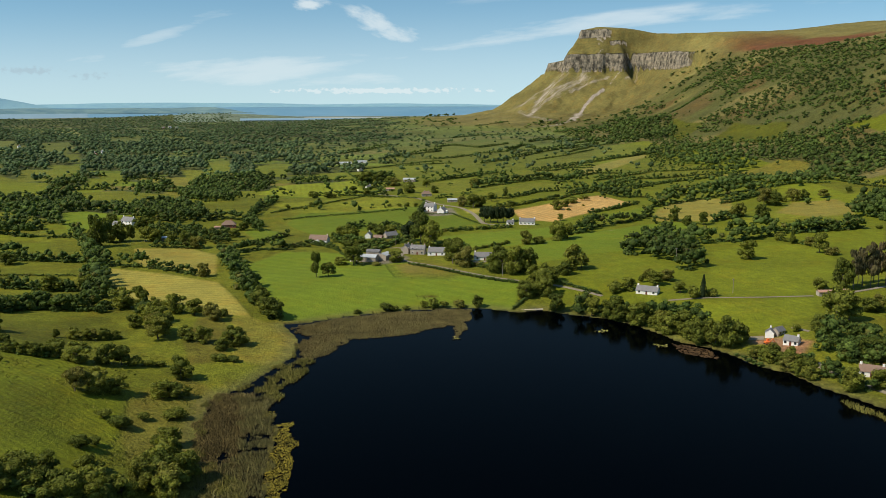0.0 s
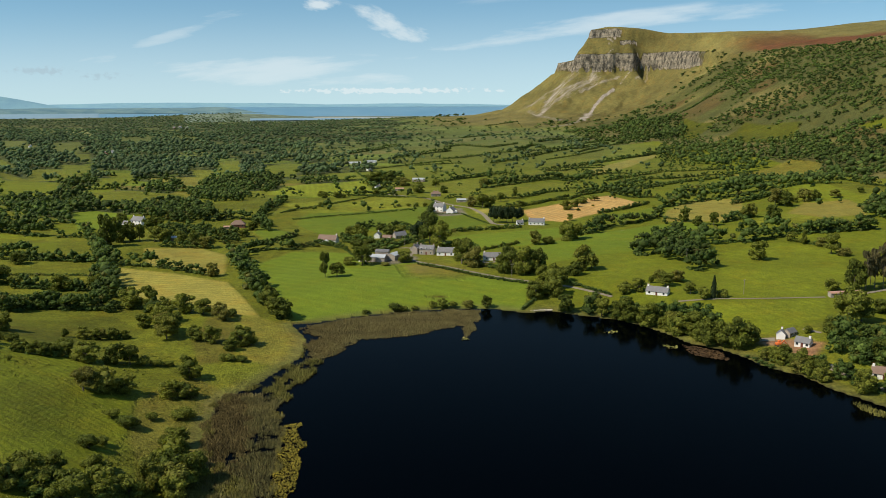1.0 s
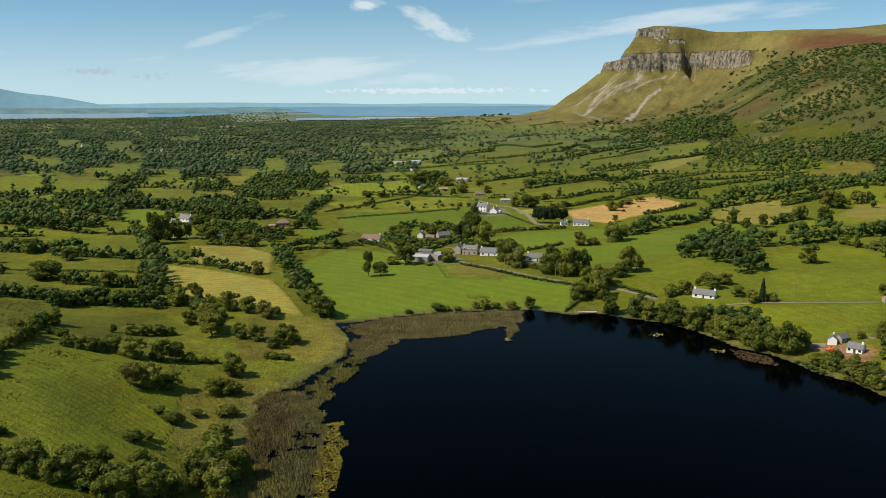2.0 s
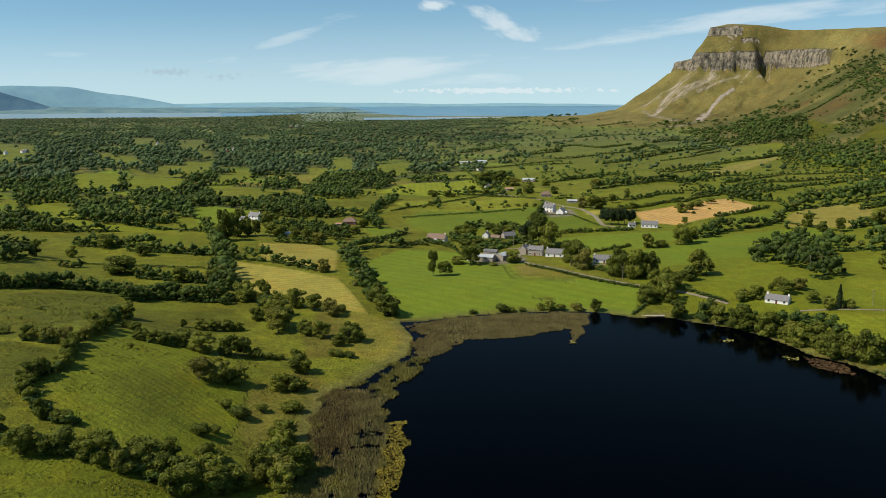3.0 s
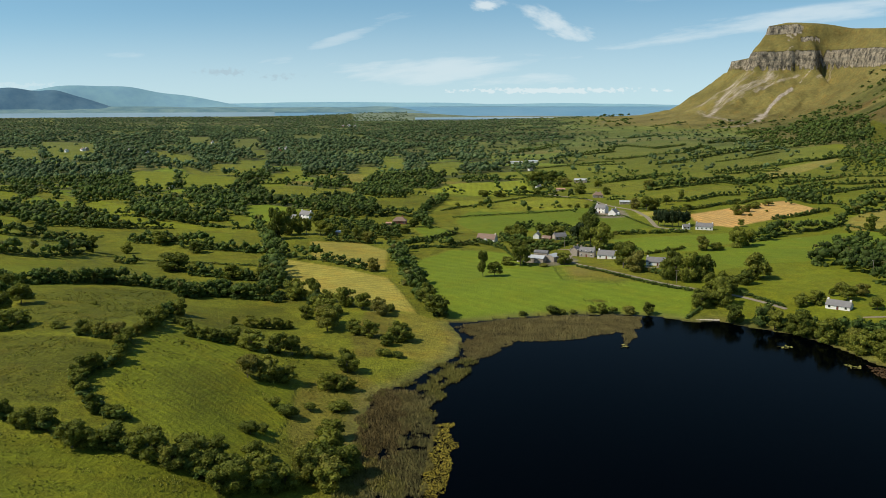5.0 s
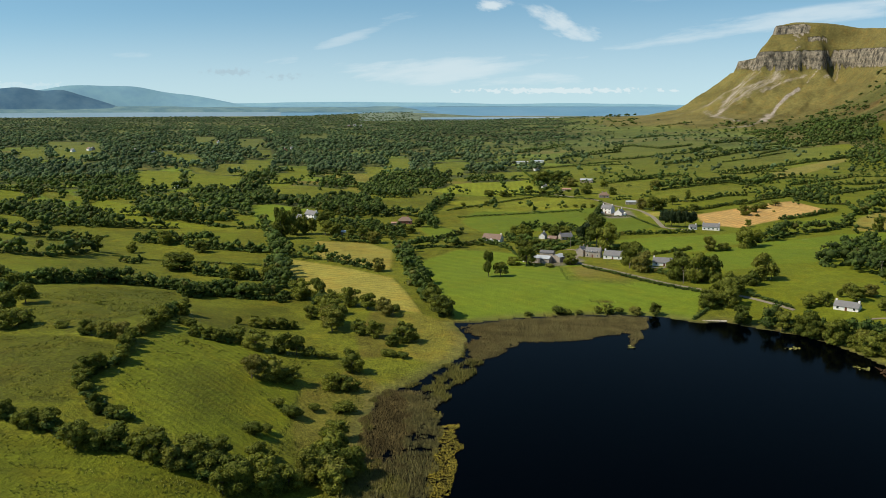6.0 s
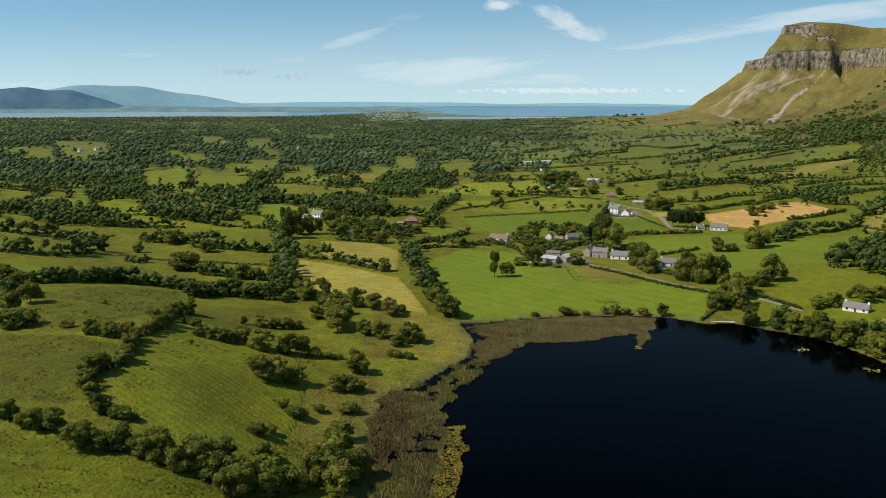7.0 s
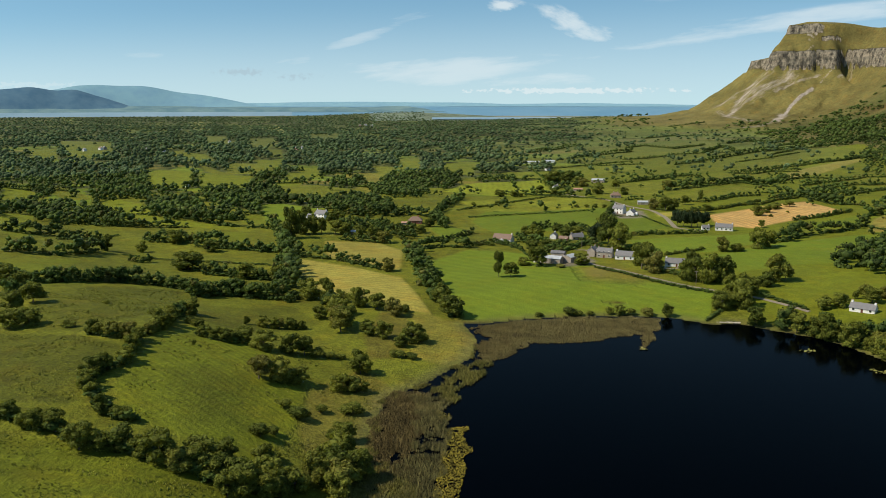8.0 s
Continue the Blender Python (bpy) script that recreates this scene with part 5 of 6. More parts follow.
# singled-out plants and those nearest the lake become things of their own, the rest is massed
def plant_out():
    spots = np.array([(p[0], p[1]) for p in PLANTS])
    ground = height(spots[:, 0], spots[:, 1])
    order = sorted(range(len(PLANTS)), key=lambda i: (not PLANTS[i][5], math.hypot(spots[i, 0] + 20, spots[i, 1] - 280)))
    left = {"broad": 300, "shrub": 200, "conifer": 20, "pine": 40, "dark": 20}
    rest = []
    for i in order:
        x, y, h, w, kind, single = PLANTS[i]
        if ground[i] < 0.05:
            continue
        if left[kind] > 0:
            left[kind] -= 1
            m = Matrix.Translation((x, y, ground[i])) @ Matrix.Rotation(rng.uniform(0, 6.28), 4, "Z") @ Matrix.Diagonal((w, w, h, 1))
            model = MODELS[kind][int(rng.integers(len(MODELS[kind])))]
            thing = copy_thing(model, m)
            thing["group"] = {"broad": "trees of the valley", "shrub": "shrubs on the shore"}.get(kind, "evergreens of the valley")
            if kind == "broad":
                tagged(thing, "tall broad-leaved tree in full leaf beside pasture" if h > 11 else "squat hawthorn-like tree in dense leaf" if w > h * 1.05 else "")
        else:
            rest.append((x, y, ground[i], h, w))
    for models in MODELS.values():
        for model in models:
            for o in (*model.children_recursive, model):
                bpy.data.objects.remove(o)
    return rest


def far_model(seed, lobes, level, leaves, leaf):
    c, rad = crown_shape(seed, lobes, low=0.0)
    return lobes_mesh(c, rad * (1.0 if lobes > 3 else 1.35), level, leaves, leaf, seed)


def massed(name, spots, models, label, category="trees", leaves=MASS_LEAVES):
    """Many trees joined into one mesh. spots: rows of x, y, z, height, width."""
    spots = np.asarray(spots)
    which = rng.integers(len(models), size=len(spots))
    turn = rng.uniform(0, 6.28, len(spots))
    vs, fs, n = [], [], 0
    for k, (mv, mf) in enumerate(models):
        pick = spots[which == k]
        if not len(pick):
            continue
        c, s = np.cos(turn[which == k])[:, None], np.sin(turn[which == k])[:, None]
        w, h = pick[:, 4:5], pick[:, 3:4]
        x = (mv[:, 0] * c - mv[:, 1] * s) * w + pick[:, 0:1]
        y = (mv[:, 0] * s + mv[:, 1] * c) * w + pick[:, 1:2]
        z = mv[:, 2] * h + pick[:, 2:3] - 0.1 * h
        vs.append(np.stack([x, y, z], -1).reshape(-1, 3))
        fs.append((mf[None] + (np.arange(len(pick)) * len(mv))[:, None, None]).reshape(-1, 3) + n)
        n += len(pick) * len(mv)
    v, f = np.concatenate(vs), np.concatenate(fs)
    me = bpy.data.meshes.new(name)
    me.vertices.add(len(v))
    me.vertices.foreach_set("co", v.astype(np.float32).reshape(-1))
    me.loops.add(f.size)
    me.loops.foreach_set("vertex_index", f.astype(np.int32).reshape(-1))
    me.polygons.add(len(f))
    me.polygons.foreach_set("loop_start", np.arange(0, f.size, 3, dtype=np.int32))
    me.polygons.foreach_set("use_smooth", np.ones(len(f), bool))
    me.update(calc_edges=True)
    me.materials.append(leaves)
    return tagged(new(name, me), label, category, kind="stuff")


MASSED_NEAR = plant_out()
MID = [far_model(s, 9, 1, 60, 0.065) for s in range(61, 67)]
MID_NEAR = [far_model(s, 12, 1, 330, 0.052) for s in range(91, 97)]
FAR = [far_model(s, 2, 1, 8, 0.12) for s in range(71, 79)]
FAR_MID = [far_model(s, 4, 1, 12, 0.10) for s in range(101, 107)]
massed("hedgerow_trees", [p for p in MASSED_NEAR if math.hypot(p[0], p[1]) < 480], MID_NEAR, "massed broad-leaved trees along the lake and nearer hedges")
massed("hedgerow_trees", [p for p in MASSED_NEAR if math.hypot(p[0], p[1]) >= 850], FAR_MID, "massed hedgerow trees of the farther fields")
massed("hedgerow_trees", [p for p in MASSED_NEAR if 480 <= math.hypot(p[0], p[1]) < 850], MID, "massed broad-leaved hedgerow trees between the valley's fields")


def hedge_mesh(points, h):
    """One hedge as a ragged strip of bushes."""
    spots = []
    for x, y in along(points, 1.3, 0.15):
        q = h * rng.uniform(0.55, 1.15)
        spots.append((x, y, 0, q, max(2.2, q) * rng.uniform(1.25, 1.6)))
    spots = np.array(spots)
    spots[:, 2] = height(spots[:, 0], spots[:, 1])
    spots = spots[spots[:, 2] > 0.1]
    if len(spots) < 2:
        return
    far = np.hypot(spots[:, 0], spots[:, 1]).mean()
    ob = massed("hedgerow", spots, HEDGE_NEAR if far < 520 else HEDGE_FAR, "", "hedge")
    del ob["kind"]
    tagged(ob, "overgrown hawthorn hedgerow between two fields" if h > 1.9 else "low clipped hedge along a field edge", "hedge", "hedgerows of the valley")


HEDGE_NEAR = [far_model(s, 3, 1, 26, 0.10) for s in range(81, 85)]
HEDGE_FAR = [far_model(s, 2, 1, 6, 0.16) for s in range(85, 88)]
for line, tall in HEDGES:
    hedge_mesh(line, tall)


def far_country():
    """Woods, hedges and scattered trees over the far plain and the hillside."""
    plain, slope = [], []
    r = 700.0
    while r < 4180:
        lateral = 6.6 + 2.6 * max(0, r - 900) / 1000
        a = np.arange(radians(-30), radians(42), lateral / r)
        a = a + rng.uniform(-0.5, 0.5, len(a)) * lateral / r
        q = r + rng.uniform(-0.5, 0.5, len(a)) * 0.009 * r
        x, y = -np.sin(a) * q, np.cos(a) * q
        s, prow = rim_offset(x, y)
        name, edge, leafy = patchwork(x, y)
        dice = rng.uniform(size=len(a))
        wooded = np.modf(name * 29.1)[0] < leafy
        chance = np.where(wooded, np.where(glade(x, y) > 0, 0.84, 0.08), np.where(edge < 2.6 + r * 0.0022, 0.66 - 0.26 * ease(x + 0.08 * y, -150, 200), 0.05 - 0.032 * ease(x + 0.08 * y, -150, 100))) * (s > 500) * (r > woods_from(x)) * ~((r > 3480) & (a > radians(-4)) & (a < radians(13.5)))
        clump, scrub = wobble(x, y, 85, 31), wobble(x, y, 30, 32)
        streak = wobble(x - 0.7 * s, y * 0.5 + 0.4 * s, 70, 34)
        dense = 0.7 * clump + 0.5 * scrub + 0.7 * streak
        side = np.where(s < -14, 0, np.where(s < 120, np.where(dense > -0.55, 0.98, 0.10),
                        np.where(s < 310, np.where(dense > 0.02, 0.95, 0.07), np.where(s < 480, np.where(dense > 0.0, 0.7, 0.05), 0))))
        side = side * (1 - prow * (1 - 0.25 * (s > 330)))
        side = np.where((s > 480) & (s <= 500), 0.1, side)
        for _, corners, *_ in FIELDS[3:]:
            if r < 2200:
                open_land = inside(x, y, corners)
                chance, side = np.where(open_land, 0.012, chance), np.where(open_land, 0.015, side)
        z = height(x, y)
        for i in np.nonzero((dice < np.where(s > 500, chance, side)) & (z > 0.2))[0]:
            h = rng.uniform(3.5, 12.5) if 310 < s[i] < 500 else rng.uniform(7.0, 13.5) * (1 - 0.5 * float(ease(r, 1500, 3000))) if s[i] > 330 else rng.uniform(4.5, 9.0)
            if not wooded[i] and s[i] > 500:
                h *= 0.85
            (plain if s[i] > 500 else slope).append((x[i], y[i], z[i], h, h * rng.uniform(0.85, 1.25) * (1 + 1.0 * float(ease(r, 1500, 3000)))))
            if -14 < s[i] < 310:
                dx, dy = rng.normal(size=2) * 5
                slope.append((x[i] + dx, y[i] + dy, float(height(x[i] + dx, y[i] + dy)), h * 0.8, h * rng.uniform(1.0, 1.4)))
        r += 0.0088 * r
    return plain, slope


plain_spots, slope_spots = far_country()
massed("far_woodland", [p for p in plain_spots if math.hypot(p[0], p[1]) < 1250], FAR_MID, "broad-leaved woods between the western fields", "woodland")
massed("far_woodland", [p for p in plain_spots if math.hypot(p[0], p[1]) >= 1250], FAR, "far woods and hedgerow trees over the plain", "woodland", HAZED_LEAVES)
massed("hillside_woodland", slope_spots, FAR, "low scrub woodland over the mountain's lower slope", "woodland")

# ---- houses and farm buildings ----
def part(name, bm, mat, parent, label=""):
    me = bpy.data.meshes.new(name)
    bm.to_mesh(me)
    bm.free()
    me.materials.append(mat)
    ob = new(name, me)
    ob.parent = parent
    return tagged(ob, label)


def box_bm(x0, x1, y0, y1, z0, z1, bevel=0.0):
    bm = bmesh.new()
    bmesh.ops.create_cube(bm, size=1, matrix=Matrix.Translation(((x0 + x1) / 2, (y0 + y1) / 2, (z0 + z1) / 2)) @ Matrix.Diagonal((x1 - x0, y1 - y0, z1 - z0, 1)))
    if bevel:
        bmesh.ops.bevel(bm, geom=bm.edges[:], offset=bevel, segments=1, affect="EDGES")
    return bm


def prism_bm(outline, y0, y1):
    """An outline in x and z drawn out along y."""
    bm = bmesh.new()
    a = [bm.verts.new((x, y0, z)) for x, z in outline]
    b = [bm.verts.new((x, y1, z)) for x, z in outline]
    bm.faces.new(a)
    bm.faces.new(b[::-1])
    for i in range(len(a)):
        j = (i + 1) % len(a)
        bm.faces.new((a[j], a[i], b[i], b[j]))
    bmesh.ops.recalc_face_normals(bm, faces=bm.faces[:])
    return bm


def surface(name, a, b, scale, rough=0.85, relief=0.02):
    m, nt, bs = material(name)
    p = nt.nodes.new("ShaderNodeTexCoord").outputs["Object"]
    fine, wide = noise_tex(nt, scale, 5, 0.7, p), noise_tex(nt, scale * 0.15, 3, 0.6, p)
    link(nt, mix(nt, maths(nt, "MULTIPLY", fine, remap(nt, wide, 0.3, 0.7, 0.6, 1.4)), a, b), bs.inputs["Base Color"])
    bs.inputs["Roughness"].default_value = rough
    bump(nt, bs, fine, 0.4, relief)
    return m


RENDER_WHITE = surface("white_render", (0.66, 0.65, 0.61), (0.84, 0.83, 0.80), 2.5)
STONEWORK = surface("rubble_stone", (0.20, 0.17, 0.14), (0.44, 0.38, 0.31), 3.5, 0.9, 0.05)
BRICKWORK = surface("red_brick", (0.22, 0.075, 0.05), (0.36, 0.14, 0.09), 5)
SLATE = surface("roof_slate", (0.10, 0.10, 0.105), (0.21, 0.20, 0.20), 3, 0.6)
SLATE_BROWN = surface("brown_tiles", (0.14, 0.085, 0.06), (0.25, 0.165, 0.12), 3, 0.75)
TIN = surface("grey_tin", (0.34, 0.36, 0.38), (0.52, 0.54, 0.56), 1.2, 0.45)
RUST = surface("rusty_tin", (0.30, 0.10, 0.05), (0.50, 0.36, 0.28), 0.8, 0.7)
DARK_GLASS = surface("window_glass", (0.015, 0.02, 0.025), (0.03, 0.035, 0.04), 1, 0.12)
DOOR_PAINT = surface("door_paint", (0.10, 0.03, 0.02), (0.16, 0.05, 0.03), 2, 0.5)
TARMAC = surface("lane_tarmac", (0.15, 0.125, 0.085), (0.27, 0.23, 0.165), 0.6, 0.95)
WOOD_GREY = surface("weathered_wood", (0.16, 0.13, 0.10), (0.30, 0.26, 0.21), 4)
ORANGE = surface("orange_paint", (0.62, 0.13, 0.03), (0.75, 0.20, 0.05), 3, 0.5)
STEEL_DARK = surface("dark_steel", (0.03, 0.03, 0.03), (0.07, 0.065, 0.06), 5, 0.6)


def seat_on(ob, x, y, turn, reach=4.0):
    """Stands a building on the lowest ground under it."""
    xs = np.array([x, x + reach, x - reach, x, x])
    ys = np.array([y, y, y, y + reach, y - reach])
    ob.matrix_world = Matrix.Translation((x, y, float(height(xs, ys).min()) - 0.1)) @ Matrix.Rotation(radians(turn), 4, "Z")


def house(x, y, length, width, eaves, turn, wall, roof, label, chimneys=2, hip=False, windows=3, category="house", name="house", porch=False):
    """A gabled or hipped house, its ridge along its own x."""
    ob = new(name)
    rise = width * 0.42
    hl, hw = length / 2, width / 2
    part("wall", box_bm(-hl, hl, -hw, hw, -0.8, eaves) if hip else gable_bm(hl, hw, eaves, rise), wall, ob)
    part("roof", hip_bm(hl, hw, eaves, rise) if hip else roof_bm(hl, hw, eaves, rise), roof, ob)
    for i in range(chimneys):
        cx = (hl - 0.55) * (1 if i == 0 else -1) if not hip else (0.2 * length if i == 0 else -0.2 * length)
        stack = part("chimney", box_bm(cx - 0.45, cx + 0.45, -0.35, 0.35, eaves + rise * 0.6, eaves + rise + 0.9, 0.04), wall, ob)
        pot = bmesh.new()
        bmesh.ops.create_cone(pot, cap_ends=True, segments=8, radius1=0.16, radius2=0.13, depth=0.45, matrix=Matrix.Translation((cx, 0, eaves + rise + 1.1)))
        part("chimney_pot", pot, BRICKWORK, stack)
    storeys = max(1, round(eaves / 2.6))
    for side in (-1, 1):
        for level in range(storeys):
            for i in range(windows):
                wx = -hl + length * (i + 0.5) / windows
                z0 = 0.9 + level * 2.55
                if windows % 2 and i == windows // 2 and level == 0:
                    part("door", box_bm(wx - 0.5, wx + 0.5, side * hw - 0.06, side * hw + 0.06, 0, 2.05, 0.02), DOOR_PAINT, ob)
                    continue
                win = part("window", box_bm(wx - 0.62, wx + 0.62, side * hw - 0.08, side * hw + 0.08, z0, z0 + 1.25, 0.03), RENDER_WHITE, ob, "white window frame")
                part("pane", box_bm(wx - 0.52, wx + 0.52, side * (hw + 0.03) - 0.06, side * (hw + 0.03) + 0.06, z0 + 0.1, z0 + 1.15), DARK_GLASS, win, "dark glass pane")
    if porch:
        part("porch", prism_bm([(-1.3, 0), (1.3, 0), (1.3, 2.1), (0, 3.1), (-1.3, 2.1)], -hw - 1.8, -hw + 0.1), wall, ob)
    seat_on(ob, x, y, turn, max(hl, hw) * 0.8)
    return tagged(ob, label, category)


def gable_bm(hl, hw, eaves, rise):
    bm = prism_bm([(-hw, -0.8), (hw, -0.8), (hw, eaves), (0, eaves + rise), (-hw, eaves)], -hl, hl)
    bmesh.ops.rotate(bm, verts=bm.verts[:], matrix=Matrix.Rotation(radians(90), 3, "Z"))
    return bm


def roof_bm(hl, hw, eaves, rise):
    """Two slopes with thickness and an overhang."""
    o, t = 0.3, 0.14
    k = rise / hw
    bm = prism_bm([(-hw - o, eaves - o * k + 0.02), (0, eaves + rise + 0.02), (hw + o, eaves - o * k + 0.02), (hw + o, eaves - o * k + t), (0, eaves + rise + t + 0.03), (-hw - o, eaves - o * k + t)], -hl - 0.2, hl + 0.2)
    bmesh.ops.rotate(bm, verts=bm.verts[:], matrix=Matrix.Rotation(radians(90), 3, "Z"))
    return bm


def hip_bm(hl, hw, eaves, rise):
    bm = bmesh.new()
    o = 0.35
    low = [bm.verts.new((sx * (hl + o), sy * (hw + o), eaves)) for sx, sy in ((-1, -1), (1, -1), (1, 1), (-1, 1))]
    up = [bm.verts.new((sx * (hl + o), sy * (hw + o), eaves + 0.15)) for sx, sy in ((-1, -1), (1, -1), (1, 1), (-1, 1))]
    r0, r1 = bm.verts.new((-(hl - hw * 0.8), 0, eaves + rise)), bm.verts.new((hl - hw * 0.8, 0, eaves + rise))
    bm.faces.new(low[::-1])
    for i in range(4):
        j = (i + 1) % 4
        bm.faces.new((low[i], low[j], up[j], up[i]))
    for f in ((up[0], up[1], r1, r0), (up[2], up[3], r0, r1), (up[1], up[2], r1), (up[3], up[0], r0)):
        bm.faces.new(f)
    return bm


def shed(x, y, length, width, eaves, turn, roof, label, wall=None):
    """A farm shed: plain walls, a low tin roof with ribs and a big door."""
    ob = new("shed")
    hl, hw = length / 2, width / 2
    rise = width * 0.2
    part("wall", gable_bm(hl, hw, eaves, rise), wall or STONEWORK, ob)
    top = part("roof", roof_bm(hl, hw, eaves, rise), roof, ob)
    for i in range(1, int(length / 1.5)):
        rx = -hl + 1.5 * i
        rib = prism_bm([(-hw - 0.3, eaves + 0.1), (0, eaves + rise + 0.16), (hw + 0.3, eaves + 0.1), (hw + 0.3, eaves + 0.16), (0, eaves + rise + 0.24), (-hw - 0.3, eaves + 0.16)], rx - 0.05, rx + 0.05)
        bmesh.ops.rotate(rib, verts=rib.verts[:], matrix=Matrix.Rotation(radians(90), 3, "Z"))
        part("roof_rib", rib, roof, top)
    part("door", box_bm(-1.6, 1.6, -hw - 0.06, -hw + 0.06, 0, min(3.2, eaves - 0.2), 0.02), WOOD_GREY, ob, "big sliding shed door")
    seat_on(ob, x, y, turn, max(hl, hw) * 0.8)
    return tagged(ob, label, "farm shed")


def lane(points, width, label="narrow grey tarmac lane between hedges", category="lane", mat=None):
    """A strip of road that follows the ground."""
    pts = [Vector(p) for p in points]
    path = []
    for a, b in zip(pts, pts[1:]):
        n = max(1, int((b - a).length / 3))
        path += [a.lerp(b, i / n) for i in range(n)]
    path.append(pts[-1])
    for _ in range(6):
        path = [path[0]] + [(path[i - 1] + path[i] * 2 + path[i + 1]) / 4 for i in range(1, len(path) - 1)] + [path[-1]]
    vs, fs = [], []
    for i, p in enumerate(path):
        d = (path[min(i + 1, len(path) - 1)] - path[max(i - 1, 0)]).normalized()
        for k in (-0.5, -0.25, 0.25, 0.5):
            x, y = p.x - d.y * width * k, p.y + d.x * width * k
            vs.append((x, y, float(height(x, y)) + (0.22 if abs(k) < 0.4 else 0.16)))
    for i in range(len(path) - 1):
        for k in range(3):
            fs.append((i * 4 + k, i * 4 + k + 1, i * 4 + k + 5, i * 4 + k + 4))
    return tagged(mesh_object("road", vs, fs, [mat or TARMAC]), label, category, kind="structure")


def pole(x, y, h=8.0):
    """A utility pole with a cross-arm and two insulators."""
    ob = new("utility_pole")
    bm = bmesh.new()
    bmesh.ops.create_cone(bm, cap_ends=True, segments=8, radius1=0.16, radius2=0.11, depth=h + 0.6, matrix=Matrix.Translation((0, 0, h / 2 - 0.3)))
    part("pole", bm, WOOD_GREY, ob)
    arm = part("cross_arm", box_bm(-0.9, 0.9, -0.06, 0.06, h - 0.6, h - 0.45), WOOD_GREY, ob)
    for sx in (-0.8, 0.8):
        bm = bmesh.new()
        bmesh.ops.create_cone(bm, cap_ends=True, segments=6, radius1=0.06, radius2=0.04, depth=0.2, matrix=Matrix.Translation((sx, 0, h - 0.35)))
        part("insulator", bm, RENDER_WHITE, arm)
    seat_on(ob, x, y, 20, 0.1)
    return tagged(ob, "weathered wooden utility pole in a pasture", "pole", "utility poles of the valley")


def digger(x, y, turn):
    """A small tracked excavator."""
    ob = new("excavator")
    for sy in (-1, 1):
        part("track", box_bm(-1.3, 1.3, sy * 0.85 - 0.22, sy * 0.85 + 0.22, 0, 0.65, 0.15), STEEL_DARK, ob, "black rubber track")
    body = part("body", box_bm(-1.3, 0.9, -0.95, 0.95, 0.7, 1.6, 0.12), ORANGE, ob)
    part("cab", box_bm(-0.1, 0.95, 0.0, 0.9, 1.5, 2.6, 0.1), ORANGE, body)
    part("boom", prism_bm([(0.8, 1.2), (2.3, 2.7), (2.6, 2.6), (1.1, 1.0)], -0.3, -0.02), ORANGE, ob)
    part("arm", prism_bm([(2.35, 2.75), (3.6, 1.0), (3.4, 0.85), (2.2, 2.5)], -0.28, -0.04), ORANGE, ob)
    part("bucket", prism_bm([(3.3, 1.0), (3.8, 0.9), (3.7, 0.3), (3.1, 0.25)], -0.5, 0.18), STEEL_DARK, ob)
    seat_on(ob, x, y, turn, 0.8)
    return tagged(ob, "small orange tracked excavator on bare earth", "excavator")


# farm on the north shore of the hamlet
shed(-49, 563, 11.5, 7.0, 3.4, -14, TIN, "long farm shed with a grey tin roof")
shed(-39, 568, 8.0, 7.0, 3.4, 62, TIN, "low grey tin-roofed cattle shed in the farmyard")
shed(-47, 578, 9.0, 5.5, 4.0, -10, SLATE, "stone barn with a slate roof in the farmyard")
shed(-59, 564, 5.0, 2.9, 2.2, -5, TIN, "small white-walled outhouse beside the farm", wall=RENDER_WHITE)
house(-25, 587, 7.0, 5.0, 4.2, 70, STONEWORK, SLATE, "stone two-storey farmhouse with a slate roof")
house(-17, 583, 10.0, 5.6, 4.0, -15, STONEWORK, SLATE, "stone farmhouse wing with a slate roof")
house(-4, 577, 12.0, 6.4, 2.7, -12, RENDER_WHITE, SLATE, "white-rendered bungalow with a slate roof by the lane")
house(27, 551, 14.0, 6.0, 2.5, -8, RENDER_WHITE, SLATE, "long white cottage with two chimneys and gravel drive")
house(-92, 637, 14.0, 7.5, 2.6, -12, RENDER_WHITE, SLATE_BROWN, "white bungalow with a brown tiled roof and lawn", chimneys=1, porch=True)
house(-57, 657, 6.5, 4.6, 2.8, 80, RENDER_WHITE, SLATE, "small white gable-ended cottage among trees", chimneys=1, windows=2)
house(-40, 654, 9.5, 5.6, 2.6, 30, STONEWORK, SLATE, "grey slate-roofed cottage behind a tall hedge")
house(-49, 648, 7.0, 3.6, 2.0, -20, BRICKWORK, SLATE_BROWN, "low brown outbuilding in a garden", chimneys=0)
# upper hamlet
house(-12, 812, 10.5, 6.6, 5.0, -30, RENDER_WHITE, SLATE, "large white two-storey house at the road")
house(-1, 795, 9.5, 7.0, 2.8, 70, RENDER_WHITE, SLATE, "white house with a steep front gable at the road", porch=True)
house(-18, 942, 10.5, 7.5, 2.7, 5, STONEWORK, SLATE_BROWN, "brown-roofed bungalow above the road", hip=True)
shed(9, 881, 9.4, 5.8, 2.7, 5, TIN, "low grey roadside farm shed")
shed(18, 884, 6.5, 5.0, 2.5, 5, SLATE, "dark-roofed roadside farm shed")
house(70, 718, 13.0, 6.0, 2.9, -10, RENDER_WHITE, SLATE, "long white house below the stubble field", chimneys=3, windows=4)
house(56, 718, 5.6, 4.3, 2.2, 6, RENDER_WHITE, SLATE, "small white annexe below the stubble field", chimneys=1, windows=2)
house(-91, 1056, 6.3, 5.0, 2.5, 40, RENDER_WHITE, SLATE, "white cottage under tall trees", chimneys=1)
